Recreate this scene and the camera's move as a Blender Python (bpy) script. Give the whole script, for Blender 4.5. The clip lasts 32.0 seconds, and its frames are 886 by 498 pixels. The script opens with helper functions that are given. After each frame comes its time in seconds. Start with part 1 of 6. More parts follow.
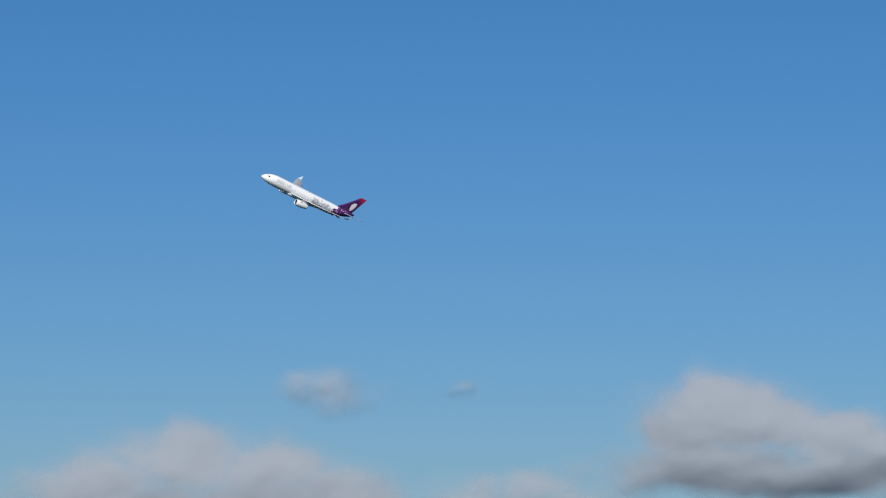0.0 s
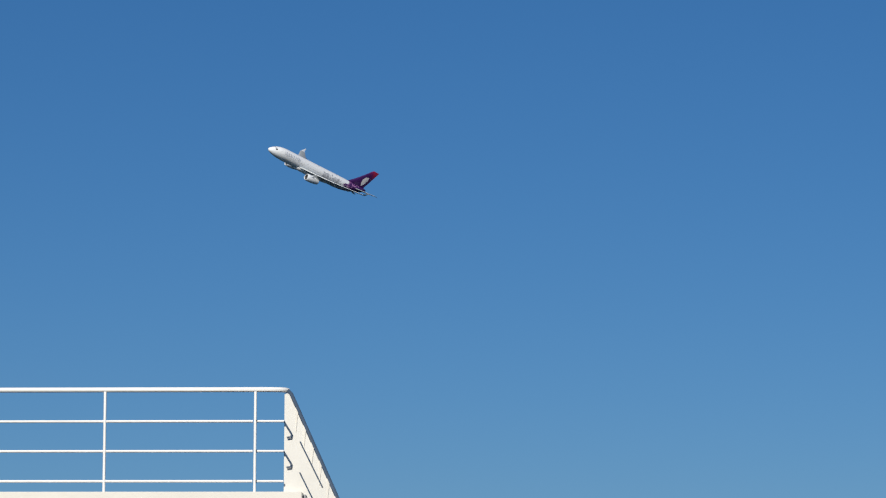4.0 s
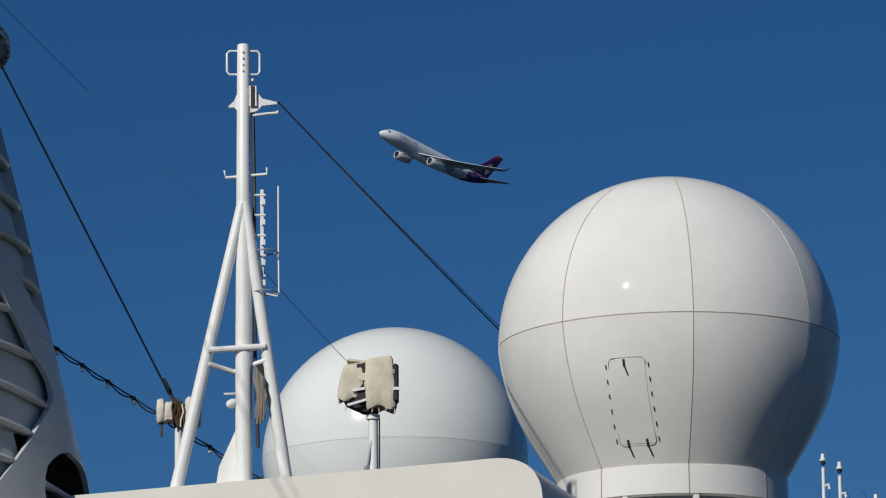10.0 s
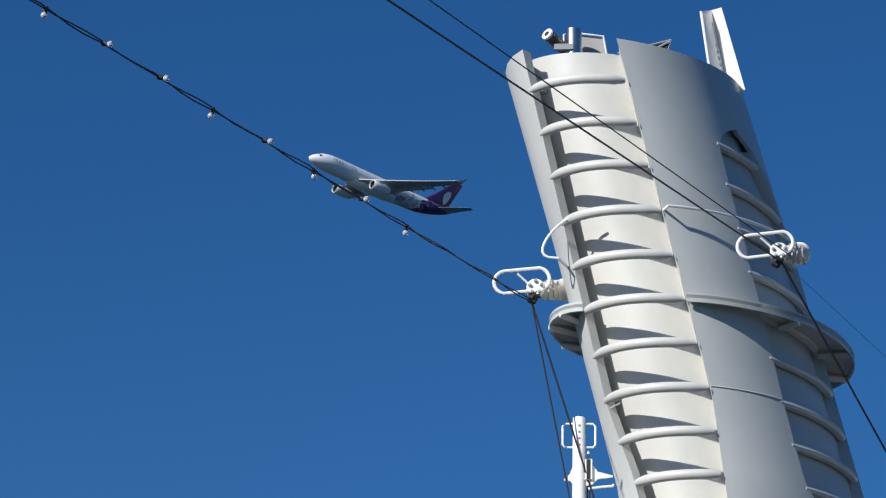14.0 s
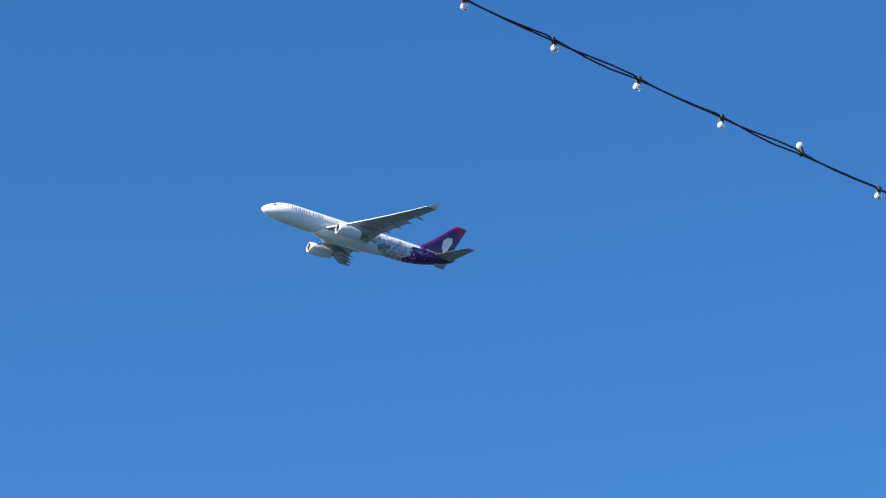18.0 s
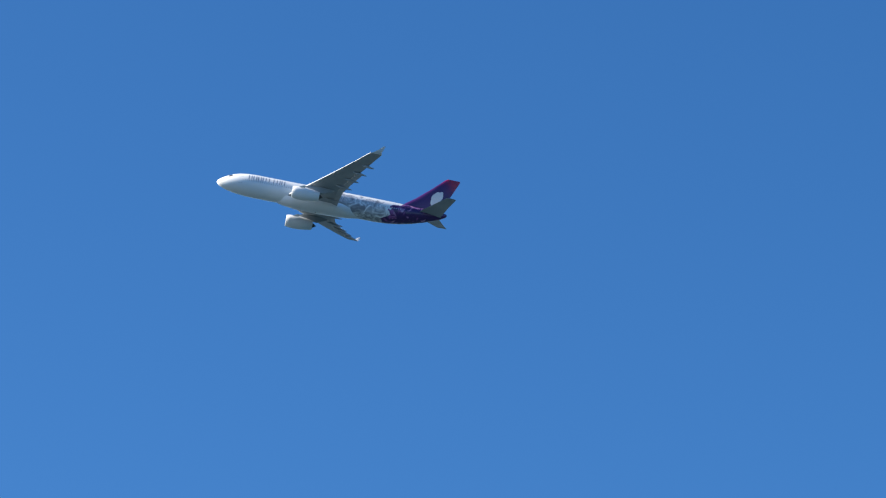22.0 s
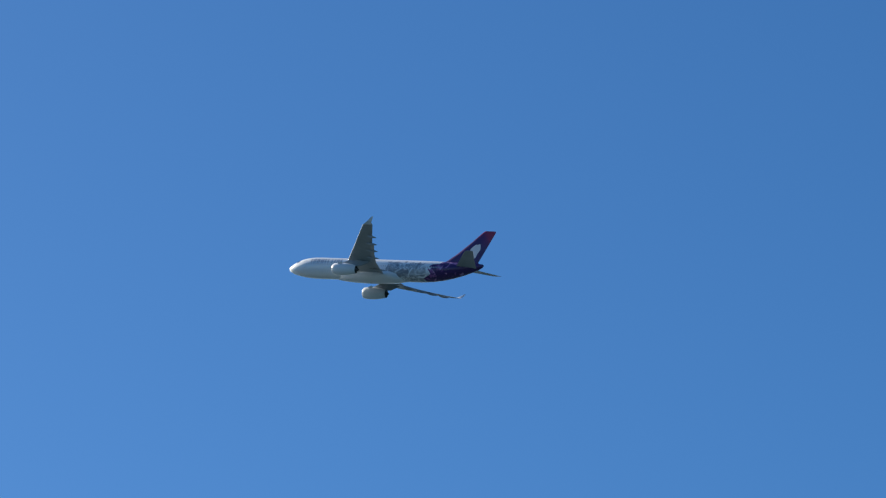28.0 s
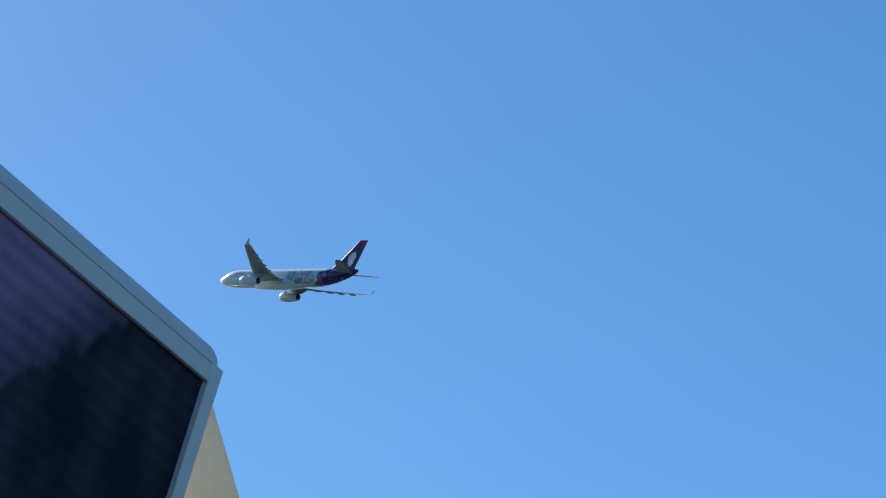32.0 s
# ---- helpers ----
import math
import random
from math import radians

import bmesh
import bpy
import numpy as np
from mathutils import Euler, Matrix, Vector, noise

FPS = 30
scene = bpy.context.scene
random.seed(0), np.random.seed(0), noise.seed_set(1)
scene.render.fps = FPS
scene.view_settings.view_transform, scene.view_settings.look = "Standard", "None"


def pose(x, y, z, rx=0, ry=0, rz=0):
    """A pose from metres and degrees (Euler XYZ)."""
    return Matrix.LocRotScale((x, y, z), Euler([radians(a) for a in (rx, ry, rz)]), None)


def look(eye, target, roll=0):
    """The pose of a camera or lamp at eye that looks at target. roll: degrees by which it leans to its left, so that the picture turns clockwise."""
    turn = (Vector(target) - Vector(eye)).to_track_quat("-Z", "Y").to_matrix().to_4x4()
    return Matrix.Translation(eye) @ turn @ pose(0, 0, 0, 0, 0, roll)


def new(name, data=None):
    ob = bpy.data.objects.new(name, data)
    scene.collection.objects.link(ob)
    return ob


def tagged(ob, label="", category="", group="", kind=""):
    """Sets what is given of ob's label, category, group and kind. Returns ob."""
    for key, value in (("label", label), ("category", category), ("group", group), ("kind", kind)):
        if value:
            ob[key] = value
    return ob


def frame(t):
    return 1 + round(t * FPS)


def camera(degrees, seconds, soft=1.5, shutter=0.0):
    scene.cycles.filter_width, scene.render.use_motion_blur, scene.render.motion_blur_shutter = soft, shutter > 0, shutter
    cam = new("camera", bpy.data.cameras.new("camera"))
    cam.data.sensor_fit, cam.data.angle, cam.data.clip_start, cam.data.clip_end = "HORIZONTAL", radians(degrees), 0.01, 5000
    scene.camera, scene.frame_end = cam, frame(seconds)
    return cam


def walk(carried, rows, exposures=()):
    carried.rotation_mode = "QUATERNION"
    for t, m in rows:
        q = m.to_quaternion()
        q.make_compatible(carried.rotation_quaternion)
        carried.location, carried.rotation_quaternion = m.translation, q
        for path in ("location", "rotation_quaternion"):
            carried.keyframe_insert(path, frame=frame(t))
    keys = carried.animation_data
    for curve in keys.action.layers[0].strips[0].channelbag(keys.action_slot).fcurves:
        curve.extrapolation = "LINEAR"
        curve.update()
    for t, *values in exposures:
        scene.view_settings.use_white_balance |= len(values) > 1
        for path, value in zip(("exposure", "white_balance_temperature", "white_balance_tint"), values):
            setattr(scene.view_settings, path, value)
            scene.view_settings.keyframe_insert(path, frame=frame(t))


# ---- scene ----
EYE = Vector((0.0, 0.0, 1.65))          # height of the lens over the open deck
cam = camera(12.78, 32.0, soft=1.2)

# seconds, heading (degrees left of +y), tilt, lean
CAMERA_ROWS = [
    (0, -23.312, 5.721, -0.00),    (0.5, -22.183, 6.155, -0.01),    (1, -21.102, 6.548, -0.02),
    (1.5, -20.087, 6.908, -0.03),    (2, -18.909, 7.227, -0.04),    (2.5, -17.763, 7.497, -0.05),
    (3, -16.554, 7.690, -0.10),    (3.5, -15.198, 7.871, 0.08),    (4, -13.832, 7.996, 0.22),
    (4.5, -12.510, 8.157, 0.20),    (6.5, -7.726, 9.225, -0.07),    (7, -6.533, 9.538, -0.02),
    (7.5, -5.216, 9.921, 0.05),    (8, -3.670, 10.367, -0.00),    (8.5, -1.894, 10.902, -0.15),
    (9, 0.000, 11.496, -0.33),    (9.5, 1.863, 12.141, -0.52),    (10, 3.610, 12.801, -0.73),
    (10.5, 5.158, 13.417, -0.77),    (11, 6.596, 14.003, -0.71),    (11.5, 8.046, 14.607, -0.54),
    (12, 9.530, 15.188, -0.25),    (12.5, 11.105, 15.737, 0.08),    (13, 12.690, 16.229, 0.36),
    (13.5, 14.358, 16.750, 0.58),    (14, 16.240, 17.333, 0.76),    (14.5, 18.370, 17.987, 0.93),
    (15, 20.755, 18.686, 1.04),    (15.5, 23.223, 19.369, 0.88),    (17.5, 32.012, 21.886, 0.60),
    (18, 34.432, 22.377, 0.55),    (18.5, 36.940, 22.833, 0.50),    (19, 39.563, 23.258, 0.40),
    (19.5, 42.189, 23.623, 0.25),    (20, 44.987, 23.963, 0.10),    (21, 51.075, 24.457, 0.00),
    (22, 57.519, 24.675, 0.00),    (23, 63.998, 24.891, 0.00),    (24, 70.735, 25.056, 0.00),
    (25, 77.148, 24.967, 0.00),    (25.5, 80.159, 24.809, 0.00),    (27.5, 91.497, 24.034, 0.00),
    (28, 94.117, 23.667, 0.00),    (29, 99.059, 22.739, 0.00),    (30, 103.557, 21.874, 0.00),
    (31, 107.979, 20.966, 0.00),    (31.5, 110.224, 20.484, 0.00),    (32, 112.535, 20.075, 0.00),

]


def heading(az, el=0.0):
    a, e = radians(az), radians(el)
    return Vector((-math.sin(a) * math.cos(e), math.cos(a) * math.cos(e), math.sin(e)))


# seconds, stops, white balance
EXPOSURE = [(0, 0.16, 6500, 10), (1, 0.18, 6600, 10), (2, 0.18, 6600, 10), (3, 0.14, 6600, 10), (4, 0.02, 6600, 10), (7, -0.10, 6450, 10), (8, -0.28, 6400, 10), (9, -0.34, 6350, 10), (10, -0.46, 6350, 10), (12, -0.16, 6300, 10), (13, 0.04, 6250, 10), (14, 0.26, 6150, 10), (15, 0.72, 6100, 10),
            (17.5, 1.65, 6850, 10), (20, 1.65, 6950, 10), (24, 1.56, 7050, 10), (28, 1.16, 7150, 8), (30, 0.93, 7050, 7), (31, 1.06, 7100, 5), (32, 1.32, 7300, 2)]
walk(cam, [(t, look(EYE, EYE + heading(az, el), roll)) for t, az, el, roll in CAMERA_ROWS], EXPOSURE)

# ---- daylight ----
SUN_AZ, SUN_EL = 150.4, 31.0
world = bpy.data.worlds.new("sky")
scene.world = world
world.use_nodes = True
wn = world.node_tree
sky = wn.nodes.new("ShaderNodeTexSky")
sky.sky_type, sky.sun_disc = "NISHITA", False
sky.sun_elevation, sky.sun_rotation = radians(SUN_EL), radians(-SUN_AZ)
sky.air_density, sky.dust_density, sky.ozone_density, sky.altitude = 1.15, 3.4, 8.4, 2440
rich = wn.nodes.new("ShaderNodeHueSaturation")
rich.inputs["Saturation"].default_value = 1.13
wn.links.new(sky.outputs["Color"], rich.inputs["Color"])
wn.links.new(rich.outputs["Color"], wn.nodes["Background"].inputs["Color"])
wn.nodes["Background"].inputs["Strength"].default_value = 0.060
sun = new("sun", bpy.data.lights.new("sun", "SUN"))
sun.data.energy, sun.data.angle, sun.data.color = 4.3, radians(0.53), (1.0, 0.955, 0.87)
sun.matrix_world = look(heading(SUN_AZ, SUN_EL) * 100, (0, 0, 0))


# ---- materials ----
def surface(name, colour, rough=0.5, metal=0.0, vary=0.06, scale=3.0, bump=0.0, bump_scale=40.0, spec=0.5):
    m = bpy.data.materials.new(name)
    m.use_nodes = True
    nt = m.node_tree
    b = nt.nodes["Principled BSDF"]
    b.inputs["Metallic"].default_value = metal
    b.inputs["Specular IOR Level"].default_value = spec
    tc = nt.nodes.new("ShaderNodeTexCoord")
    n1 = nt.nodes.new("ShaderNodeTexNoise")
    n1.inputs["Scale"].default_value, n1.inputs["Detail"].default_value = scale, 6
    n2 = nt.nodes.new("ShaderNodeTexNoise")
    n2.inputs["Scale"].default_value, n2.inputs["Detail"].default_value = scale * 9, 4
    for n in (n1, n2):
        nt.links.new(tc.outputs["Object"], n.inputs["Vector"])
    add = nt.nodes.new("ShaderNodeMath")
    add.operation = "MULTIPLY_ADD"
    add.inputs[1].default_value = 0.35
    nt.links.new(n2.outputs["Fac"], add.inputs[0])
    nt.links.new(n1.outputs["Fac"], add.inputs[2])
    ramp = nt.nodes.new("ShaderNodeValToRGB")
    c = Vector(colour)
    ramp.color_ramp.elements[0].position, ramp.color_ramp.elements[1].position = 0.45, 0.9
    ramp.color_ramp.elements[0].color = (*(c * (1 - vary)), 1)
    ramp.color_ramp.elements[1].color = (*[min(1, k) for k in c * (1 + vary)], 1)
    nt.links.new(add.outputs[0], ramp.inputs["Fac"])
    nt.links.new(ramp.outputs["Color"], b.inputs["Base Color"])
    rr = nt.nodes.new("ShaderNodeMapRange")
    rr.inputs["To Min"].default_value, rr.inputs["To Max"].default_value = max(0.02, rough - 0.08), min(1, rough + 0.1)
    nt.links.new(n1.outputs["Fac"], rr.inputs["Value"])
    nt.links.new(rr.outputs["Result"], b.inputs["Roughness"])
    if bump:
        n3 = nt.nodes.new("ShaderNodeTexNoise")
        n3.inputs["Scale"].default_value = bump_scale
        nt.links.new(tc.outputs["Object"], n3.inputs["Vector"])
        bp = nt.nodes.new("ShaderNodeBump")
        bp.inputs["Strength"].default_value, bp.inputs["Distance"].default_value = bump, 0.02
        nt.links.new(n3.outputs["Fac"], bp.inputs["Height"])
        nt.links.new(bp.outputs["Normal"], b.inputs["Normal"])
    return m


CREAM = surface("warm_white_ship_paint", (0.74, 0.71, 0.64), 0.35, vary=0.04, scale=1.5, bump=0.05, bump_scale=6, spec=0.08)
WHITE = surface("white_gloss_paint", (0.84, 0.83, 0.80), 0.35, vary=0.04, scale=4, bump=0.04)
# Grey copy of the off-white funnel paint, with the shade put in.
FUNNEL_SHADED = surface("grey_funnel_paint_shaded", (0.525, 0.545, 0.525), 0.34, vary=0.06, scale=0.8, bump=0.05, bump_scale=4, spec=0.2)
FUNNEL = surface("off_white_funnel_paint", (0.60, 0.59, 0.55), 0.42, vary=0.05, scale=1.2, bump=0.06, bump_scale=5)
DOME = surface("radome_gelcoat", (0.76, 0.745, 0.70), 0.12, vary=0.05, scale=1.1, spec=0.012)
DOME_B = surface("bluish_radome_gelcoat", (0.74, 0.76, 0.73), 0.22, vary=0.03, scale=1.1, spec=0.10)
SEAM = surface("radome_seam_sealant", (0.46, 0.40, 0.32), 0.8)
DARK = surface("dark_fittings_and_gap_shade", (0.03, 0.03, 0.035), 0.8)
BLACK = surface("black_rubber_cable", (0.016, 0.016, 0.02), 0.55)
# Unseen roofs made near-black, to cut the sunlight they bounce upwards.
ROOF = surface("dark_low_bounce_roof", (0.014, 0.018, 0.026), 0.85, vary=0.15, spec=0.05)
# Unseen deckhouse walls, darkened so they return little sunlight.
DARK_WALL = surface("dark_low_bounce_wall", (0.02, 0.028, 0.035), 0.3, vary=0.1, spec=0.2)
GREY = surface("grey_painted_steel", (0.30, 0.31, 0.32), 0.5)
STEEL = surface("stainless_steel", (0.55, 0.54, 0.52), 0.28, metal=1.0)
CANVAS = surface("weathered_beige_canvas", (0.66, 0.60, 0.47), 0.9, vary=0.16, scale=5, bump=0.5, bump_scale=9)
BEIGE = surface("beige_equipment_paint", (0.72, 0.66, 0.50), 0.45, vary=0.05)
NAVY = surface("blue_grey_rail_paint", (0.06, 0.095, 0.15), 0.5)
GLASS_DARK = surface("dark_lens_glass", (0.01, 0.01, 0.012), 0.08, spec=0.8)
RED_LENS = surface("dark_red_signal_lens", (0.028, 0.012, 0.030), 0.15)
# Deck out of view, kept near-black to throw little light onto shaded sides.
DECK = surface("near_black_low_bounce_deck", (0.018, 0.018, 0.020), 0.85, vary=0.25, scale=2.5, bump=0.3, spec=0.05)
SEA = surface("harbour_water", (0.012, 0.035, 0.05), 0.12, vary=0.3, scale=0.02, bump=0.6, bump_scale=0.25, spec=0.08)


# ---- building helpers ----
class Shape:
    """Vertices and faces of one part, gathered from simple sweeps."""

    def __init__(self):
        self.v, self.f = [], []

    def add(self, verts, faces, m=None):
        k = len(self.v)
        self.v += [tuple(m @ Vector(p)) for p in verts] if m else [tuple(p) for p in verts]
        self.f += [tuple(i + k for i in f) for f in faces]
        return self

    def box(self, c, s, m=None, bevel=0.0):
        x, y, z = (k / 2 for k in s)
        b = min(bevel, x * 0.9, y * 0.9, z * 0.9)
        if not b:
            vs = [(i * x, j * y, k * z) for i in (-1, 1) for j in (-1, 1) for k in (-1, 1)]
            fs = [(0, 1, 3, 2), (4, 6, 7, 5), (0, 4, 5, 1), (2, 3, 7, 6), (0, 2, 6, 4), (1, 5, 7, 3)]
        else:
            ring = [(x, y - b), (x - b, y), (b - x, y), (-x, y - b), (-x, b - y), (b - x, -y), (x - b, -y), (x, b - y)]
            inner = [(px * (1 - b / x), py * (1 - b / y)) for px, py in ring]
            vs = [(*p, -z) for p in inner] + [(*p, b - z) for p in ring] + [(*p, z - b) for p in ring] + [(*p, z) for p in inner]
            fs = [tuple(range(7, -1, -1)), tuple(range(24, 32))]
            for r in range(3):
                fs += [(r * 8 + i, r * 8 + (i + 1) % 8, r * 8 + 8 + (i + 1) % 8, r * 8 + 8 + i) for i in range(8)]
        t = Matrix.Translation(c)
        return self.add(vs, fs, (m @ t) if m else t)

    def tube(self, pts, r, seg=10, closed=False, flat=1.0):
        pts = [Vector(p) for p in pts]
        n = len(pts)
        rs = r if isinstance(r, (list, tuple)) else [r] * n
        k = len(self.v)
        side = None
        for i, p in enumerate(pts):
            a = pts[(i + 1) % n] if (i < n - 1 or closed) else p
            b = pts[i - 1] if (i > 0 or closed) else p
            d = (a - b).normalized()
            if side is None:
                side = d.orthogonal().normalized() if abs(d.z) > 0.95 else d.cross(Vector((0, 0, 1))).normalized()
            side = (side - d * side.dot(d)).normalized()
            up = d.cross(side)
            for j in range(seg):
                w = 2 * math.pi * j / seg
                self.v.append(tuple(p + side * math.cos(w) * rs[i] + up * math.sin(w) * rs[i] * flat))
        for i in range(n if closed else n - 1):
            q = (i + 1) % n
            self.f += [(k + i * seg + j, k + i * seg + (j + 1) % seg, k + q * seg + (j + 1) % seg, k + q * seg + j) for j in range(seg)]
        if not closed:
            self.f += [tuple(k + j for j in range(seg - 1, -1, -1)), tuple(k + (n - 1) * seg + j for j in range(seg))]
        return self

    def lathe(self, profile, seg=40, a0=0.0, a1=360.0, m=None):
        full = abs(a1 - a0) >= 359.9
        cols = seg if full else seg + 1
        vs, fs = [], []
        for i in range(cols):
            w = radians(a0 + (a1 - a0) * i / seg)
            vs += [(r * math.sin(w), -r * math.cos(w), z) for r, z in profile]
        n = len(profile)
        for i in range(seg):
            q = (i + 1) % cols
            fs += [(i * n + j, q * n + j, q * n + j + 1, i * n + j + 1) for j in range(n - 1)]
        return self.add(vs, fs, m)

    def prism(self, outline, y0, y1, m=None):
        """An outline in x and z, pushed from y0 to y1."""
        n = len(outline)
        vs = [(x, y0, z) for x, z in outline] + [(x, y1, z) for x, z in outline]
        fs = [tuple(range(n)), tuple(range(2 * n - 1, n - 1, -1))]
        fs += [(i, i + n, (i + 1) % n + n, (i + 1) % n) for i in range(n)]
        return self.add(vs, fs, m)

    def loft(self, rings, cap=True, m=None):
        n = len(rings[0])
        vs = [p for r in rings for p in r]
        fs = []
        for i in range(len(rings) - 1):
            fs += [(i * n + j, i * n + (j + 1) % n, (i + 1) * n + (j + 1) % n, (i + 1) * n + j) for j in range(n)]
        if cap:
            fs += [tuple(range(n - 1, -1, -1)), tuple(range((len(rings) - 1) * n, len(rings) * n))]
        return self.add(vs, fs, m)

    def mesh(self, name, mat, smooth=35):
        me = bpy.data.meshes.new(name)
        me.from_pydata(self.v, [], self.f)
        bm = bmesh.new()
        bm.from_mesh(me)
        bmesh.ops.remove_doubles(bm, verts=bm.verts, dist=1e-5)
        bmesh.ops.recalc_face_normals(bm, faces=bm.faces)
        bm.to_mesh(me)
        bm.free()
        me.materials.append(mat)
        if smooth:
            me.polygons.foreach_set("use_smooth", [True] * len(me.polygons))
            me.set_sharp_from_angle(angle=radians(smooth))
        return me


def part(name, shape, mat, parent, label="", smooth=35):
    ob = new(name, shape.mesh(name, mat, smooth) if isinstance(shape, Shape) else shape)
    ob.parent = parent
    return tagged(ob, label)


def thing(name, label, category, m, group="", kind=""):
    ob = new(name)
    ob.empty_display_size = 0.3
    ob.matrix_basis = m
    return tagged(ob, label, category, group, kind)


def spot(az, dist, z, turn=None):
    """A pose at a bearing and level distance from the lens, z metres over it; x runs to the right as seen from there."""
    p = EYE + heading(az) * dist
    return Matrix.Translation((p.x, p.y, EYE.z + z)) @ pose(0, 0, 0, 0, 0, az if turn is None else turn)


def smooth_line(pts, n):
    """Points on a smooth curve through the given ones."""
    out = []
    for i in range(len(pts) - 1):
        p = [Vector((*pts[max(0, min(len(pts) - 1, i + k))], 0)) for k in (-1, 0, 1, 2)]
        for j in range(n):
            u = j / n
            q = 0.5 * (2 * p[1] + (p[2] - p[0]) * u + (2 * p[0] - 5 * p[1] + 4 * p[2] - p[3]) * u * u + (3 * p[1] - p[0] - 3 * p[2] + p[3]) * u ** 3)
            out.append((q.x, q.y))
    return out + [pts[-1]]


# ---- sea and open deck ----
sea = tagged(new("water", Shape().add([(-4000, -4000, -28), (4000, -4000, -28), (4000, 4000, -28), (-4000, 4000, -28)], [(0, 1, 2, 3)]).mesh("water", SEA)),
             "dark blue harbour water reaching the horizon", "water", kind="structure")
AXIS = -13.0                              # heading of the ship's length
ship = Matrix.Translation((0, 0, 0)) @ pose(0, 0, 0, 0, 0, AXIS)
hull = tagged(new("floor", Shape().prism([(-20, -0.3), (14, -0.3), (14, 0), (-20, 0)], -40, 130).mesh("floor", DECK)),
              "unseen open ship deck, near-black to throw back little light", "deck", kind="structure")
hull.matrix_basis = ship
side = tagged(new("hull", Shape().prism([(-19.5, -29), (13.5, -29), (13.9, -0.304), (-19.9, -0.304)], -40, 130).mesh("hull", WHITE)),
              "white painted steel ship hull", "hull", kind="structure")
side.matrix_basis = ship


# ---- deckhouses that carry the upper works ----
def deckhouse(name, label, az, dist, top, x0, x1, depth, turn):
    h = thing(name, label, "deckhouse", spot(az, dist, -EYE.z, turn), kind="structure")
    z = top + EYE.z
    part("wall", Shape().box(((x0 + x1) / 2, depth / 2, z / 2), (x1 - x0, depth, z - 0.02)), DARK_WALL, h)
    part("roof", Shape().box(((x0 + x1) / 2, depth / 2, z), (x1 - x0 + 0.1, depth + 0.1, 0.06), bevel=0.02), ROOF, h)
    return h


deckhouse("upper_deckhouse", "long unseen deckhouse under the rails and domes, walls darkened to cut bounce", -11.57, 42.3, 3.20, -24, 0.02, 30, -14.4)
deckhouse("bridge_deckhouse", "forward deckhouse carrying the radar masts, walls darkened to cut bounce", -4.0, 78.0, 7.15, -9, 2.65, 12, -6.0)
deckhouse("mast_deckhouse", "deckhouse carrying the funnel and signal masts, walls darkened to cut bounce", 8.9, 39.2, 5.6, -9.5, 2.9, 24, -4.0)


# ---- railed platform with a solid side screen ----
# Cream set just under the ship paint, since the screen catches less light.
SCREEN_WHITE = surface("cream_screen_paint_less_lit", (0.70, 0.685, 0.63), 0.45, vary=0.06, scale=1.2)


def railed_platform():
    t = thing("deck_railing", "white tubular four-bar railing with a cream steel side screen", "railing", spot(-11.57, 41.95, 3.27, -17.0))
    n = 7
    part("top_rail", Shape().tube([(-11.0, 0, 1.10), (-0.16, 0, 1.10)] + [(-0.16 + 0.16 * math.sin(radians(a)), 0.10 * (1 - math.cos(radians(a))), 1.10) for a in (30, 60, 90)], 0.027), WHITE, t)
    for z in (0.123, 0.443, 0.762):
        part("bar", Shape().tube([(-11.0, 0, z), (-0.36, 0, z)], 0.014, 8), WHITE, t)
        part("bar_end", Shape().tube([(-0.315, 0, z), (-0.03, 0, z)], 0.013, 8), WHITE, t)
        part("clip", Shape().box((-0.325, 0, z), (0.03, 0.03, 0.03), bevel=0.005), DARK, t)
        if z > 0.2:
            part("hook", Shape().tube([(-0.03, 0.03, z), (0.0, 0.03, z - 0.05), (0.05, 0.03, z - 0.13), (0.045, 0.03, z - 0.165), (0.0, 0.03, z - 0.17)], 0.010, 6), NAVY, t, "bent dark wire hook")
    for i in range(n):
        part("post", Shape().box((-0.335 - i * 1.61, 0.0, 0.54), (0.027, 0.04, 1.08), bevel=0.006), WHITE, t)
    part("fascia", Shape().box((-5.47, 0.0, -0.37), (11.3, 0.20, 0.75), bevel=0.008), CREAM, t)
    # Grey strip stands in for the shadow along the fascia's right end.
    part("corner_shade", Shape().box((0.20, 0.03, -0.40), (0.03, 0.10, 0.76), bevel=0.006), GREY, t, "grey strip painted as shade at the fascia end")
    s = part("side_screen", Shape().prism([(-0.03, -0.62), (0.775, -0.62), (0.02, 1.065), (-0.03, 1.065)], 0.06, 0.10), SCREEN_WHITE, t, "cream steel end screen with a raked edge")
    part("capping_rail", Shape().tube([(0.0, 0.055, 1.10), (0.04, 0.065, 1.06), (0.80, 0.065, -0.62)], 0.021, 8), NAVY, s, "thin dark raked capping")
    for x, z in ((0.14, 0.55), (0.14, 0.22), (0.10, -0.12)):
        part("raked_line", Shape().tube([(x, 0.045, z), (x + 0.24, 0.045, z - 0.48)], 0.008, 6), NAVY, s, "thin dark raked line")
    for i in range(7):
        x, z = 0.10 + 0.085 * i, 0.93 - 0.19 * i
        part("stay_plate", Shape().prism([(x - 0.012, z - 0.01), (x + 0.02, z - 0.05), (x - 0.005, z - 0.28)], 0.052, 0.0595), CREAM, s)


railed_platform()


# ---- radomes ----
DOME_PROFILE = [(1.975 * math.sin(radians(a)), 1.975 * math.cos(radians(a))) for a in range(0, 91, 5)]
_low = ((0.0, 1.975), (-0.22, 1.955), (-0.5, 1.89), (-0.8, 1.78), (-1.10, 1.62), (-1.36, 1.46), (-1.60, 1.31))


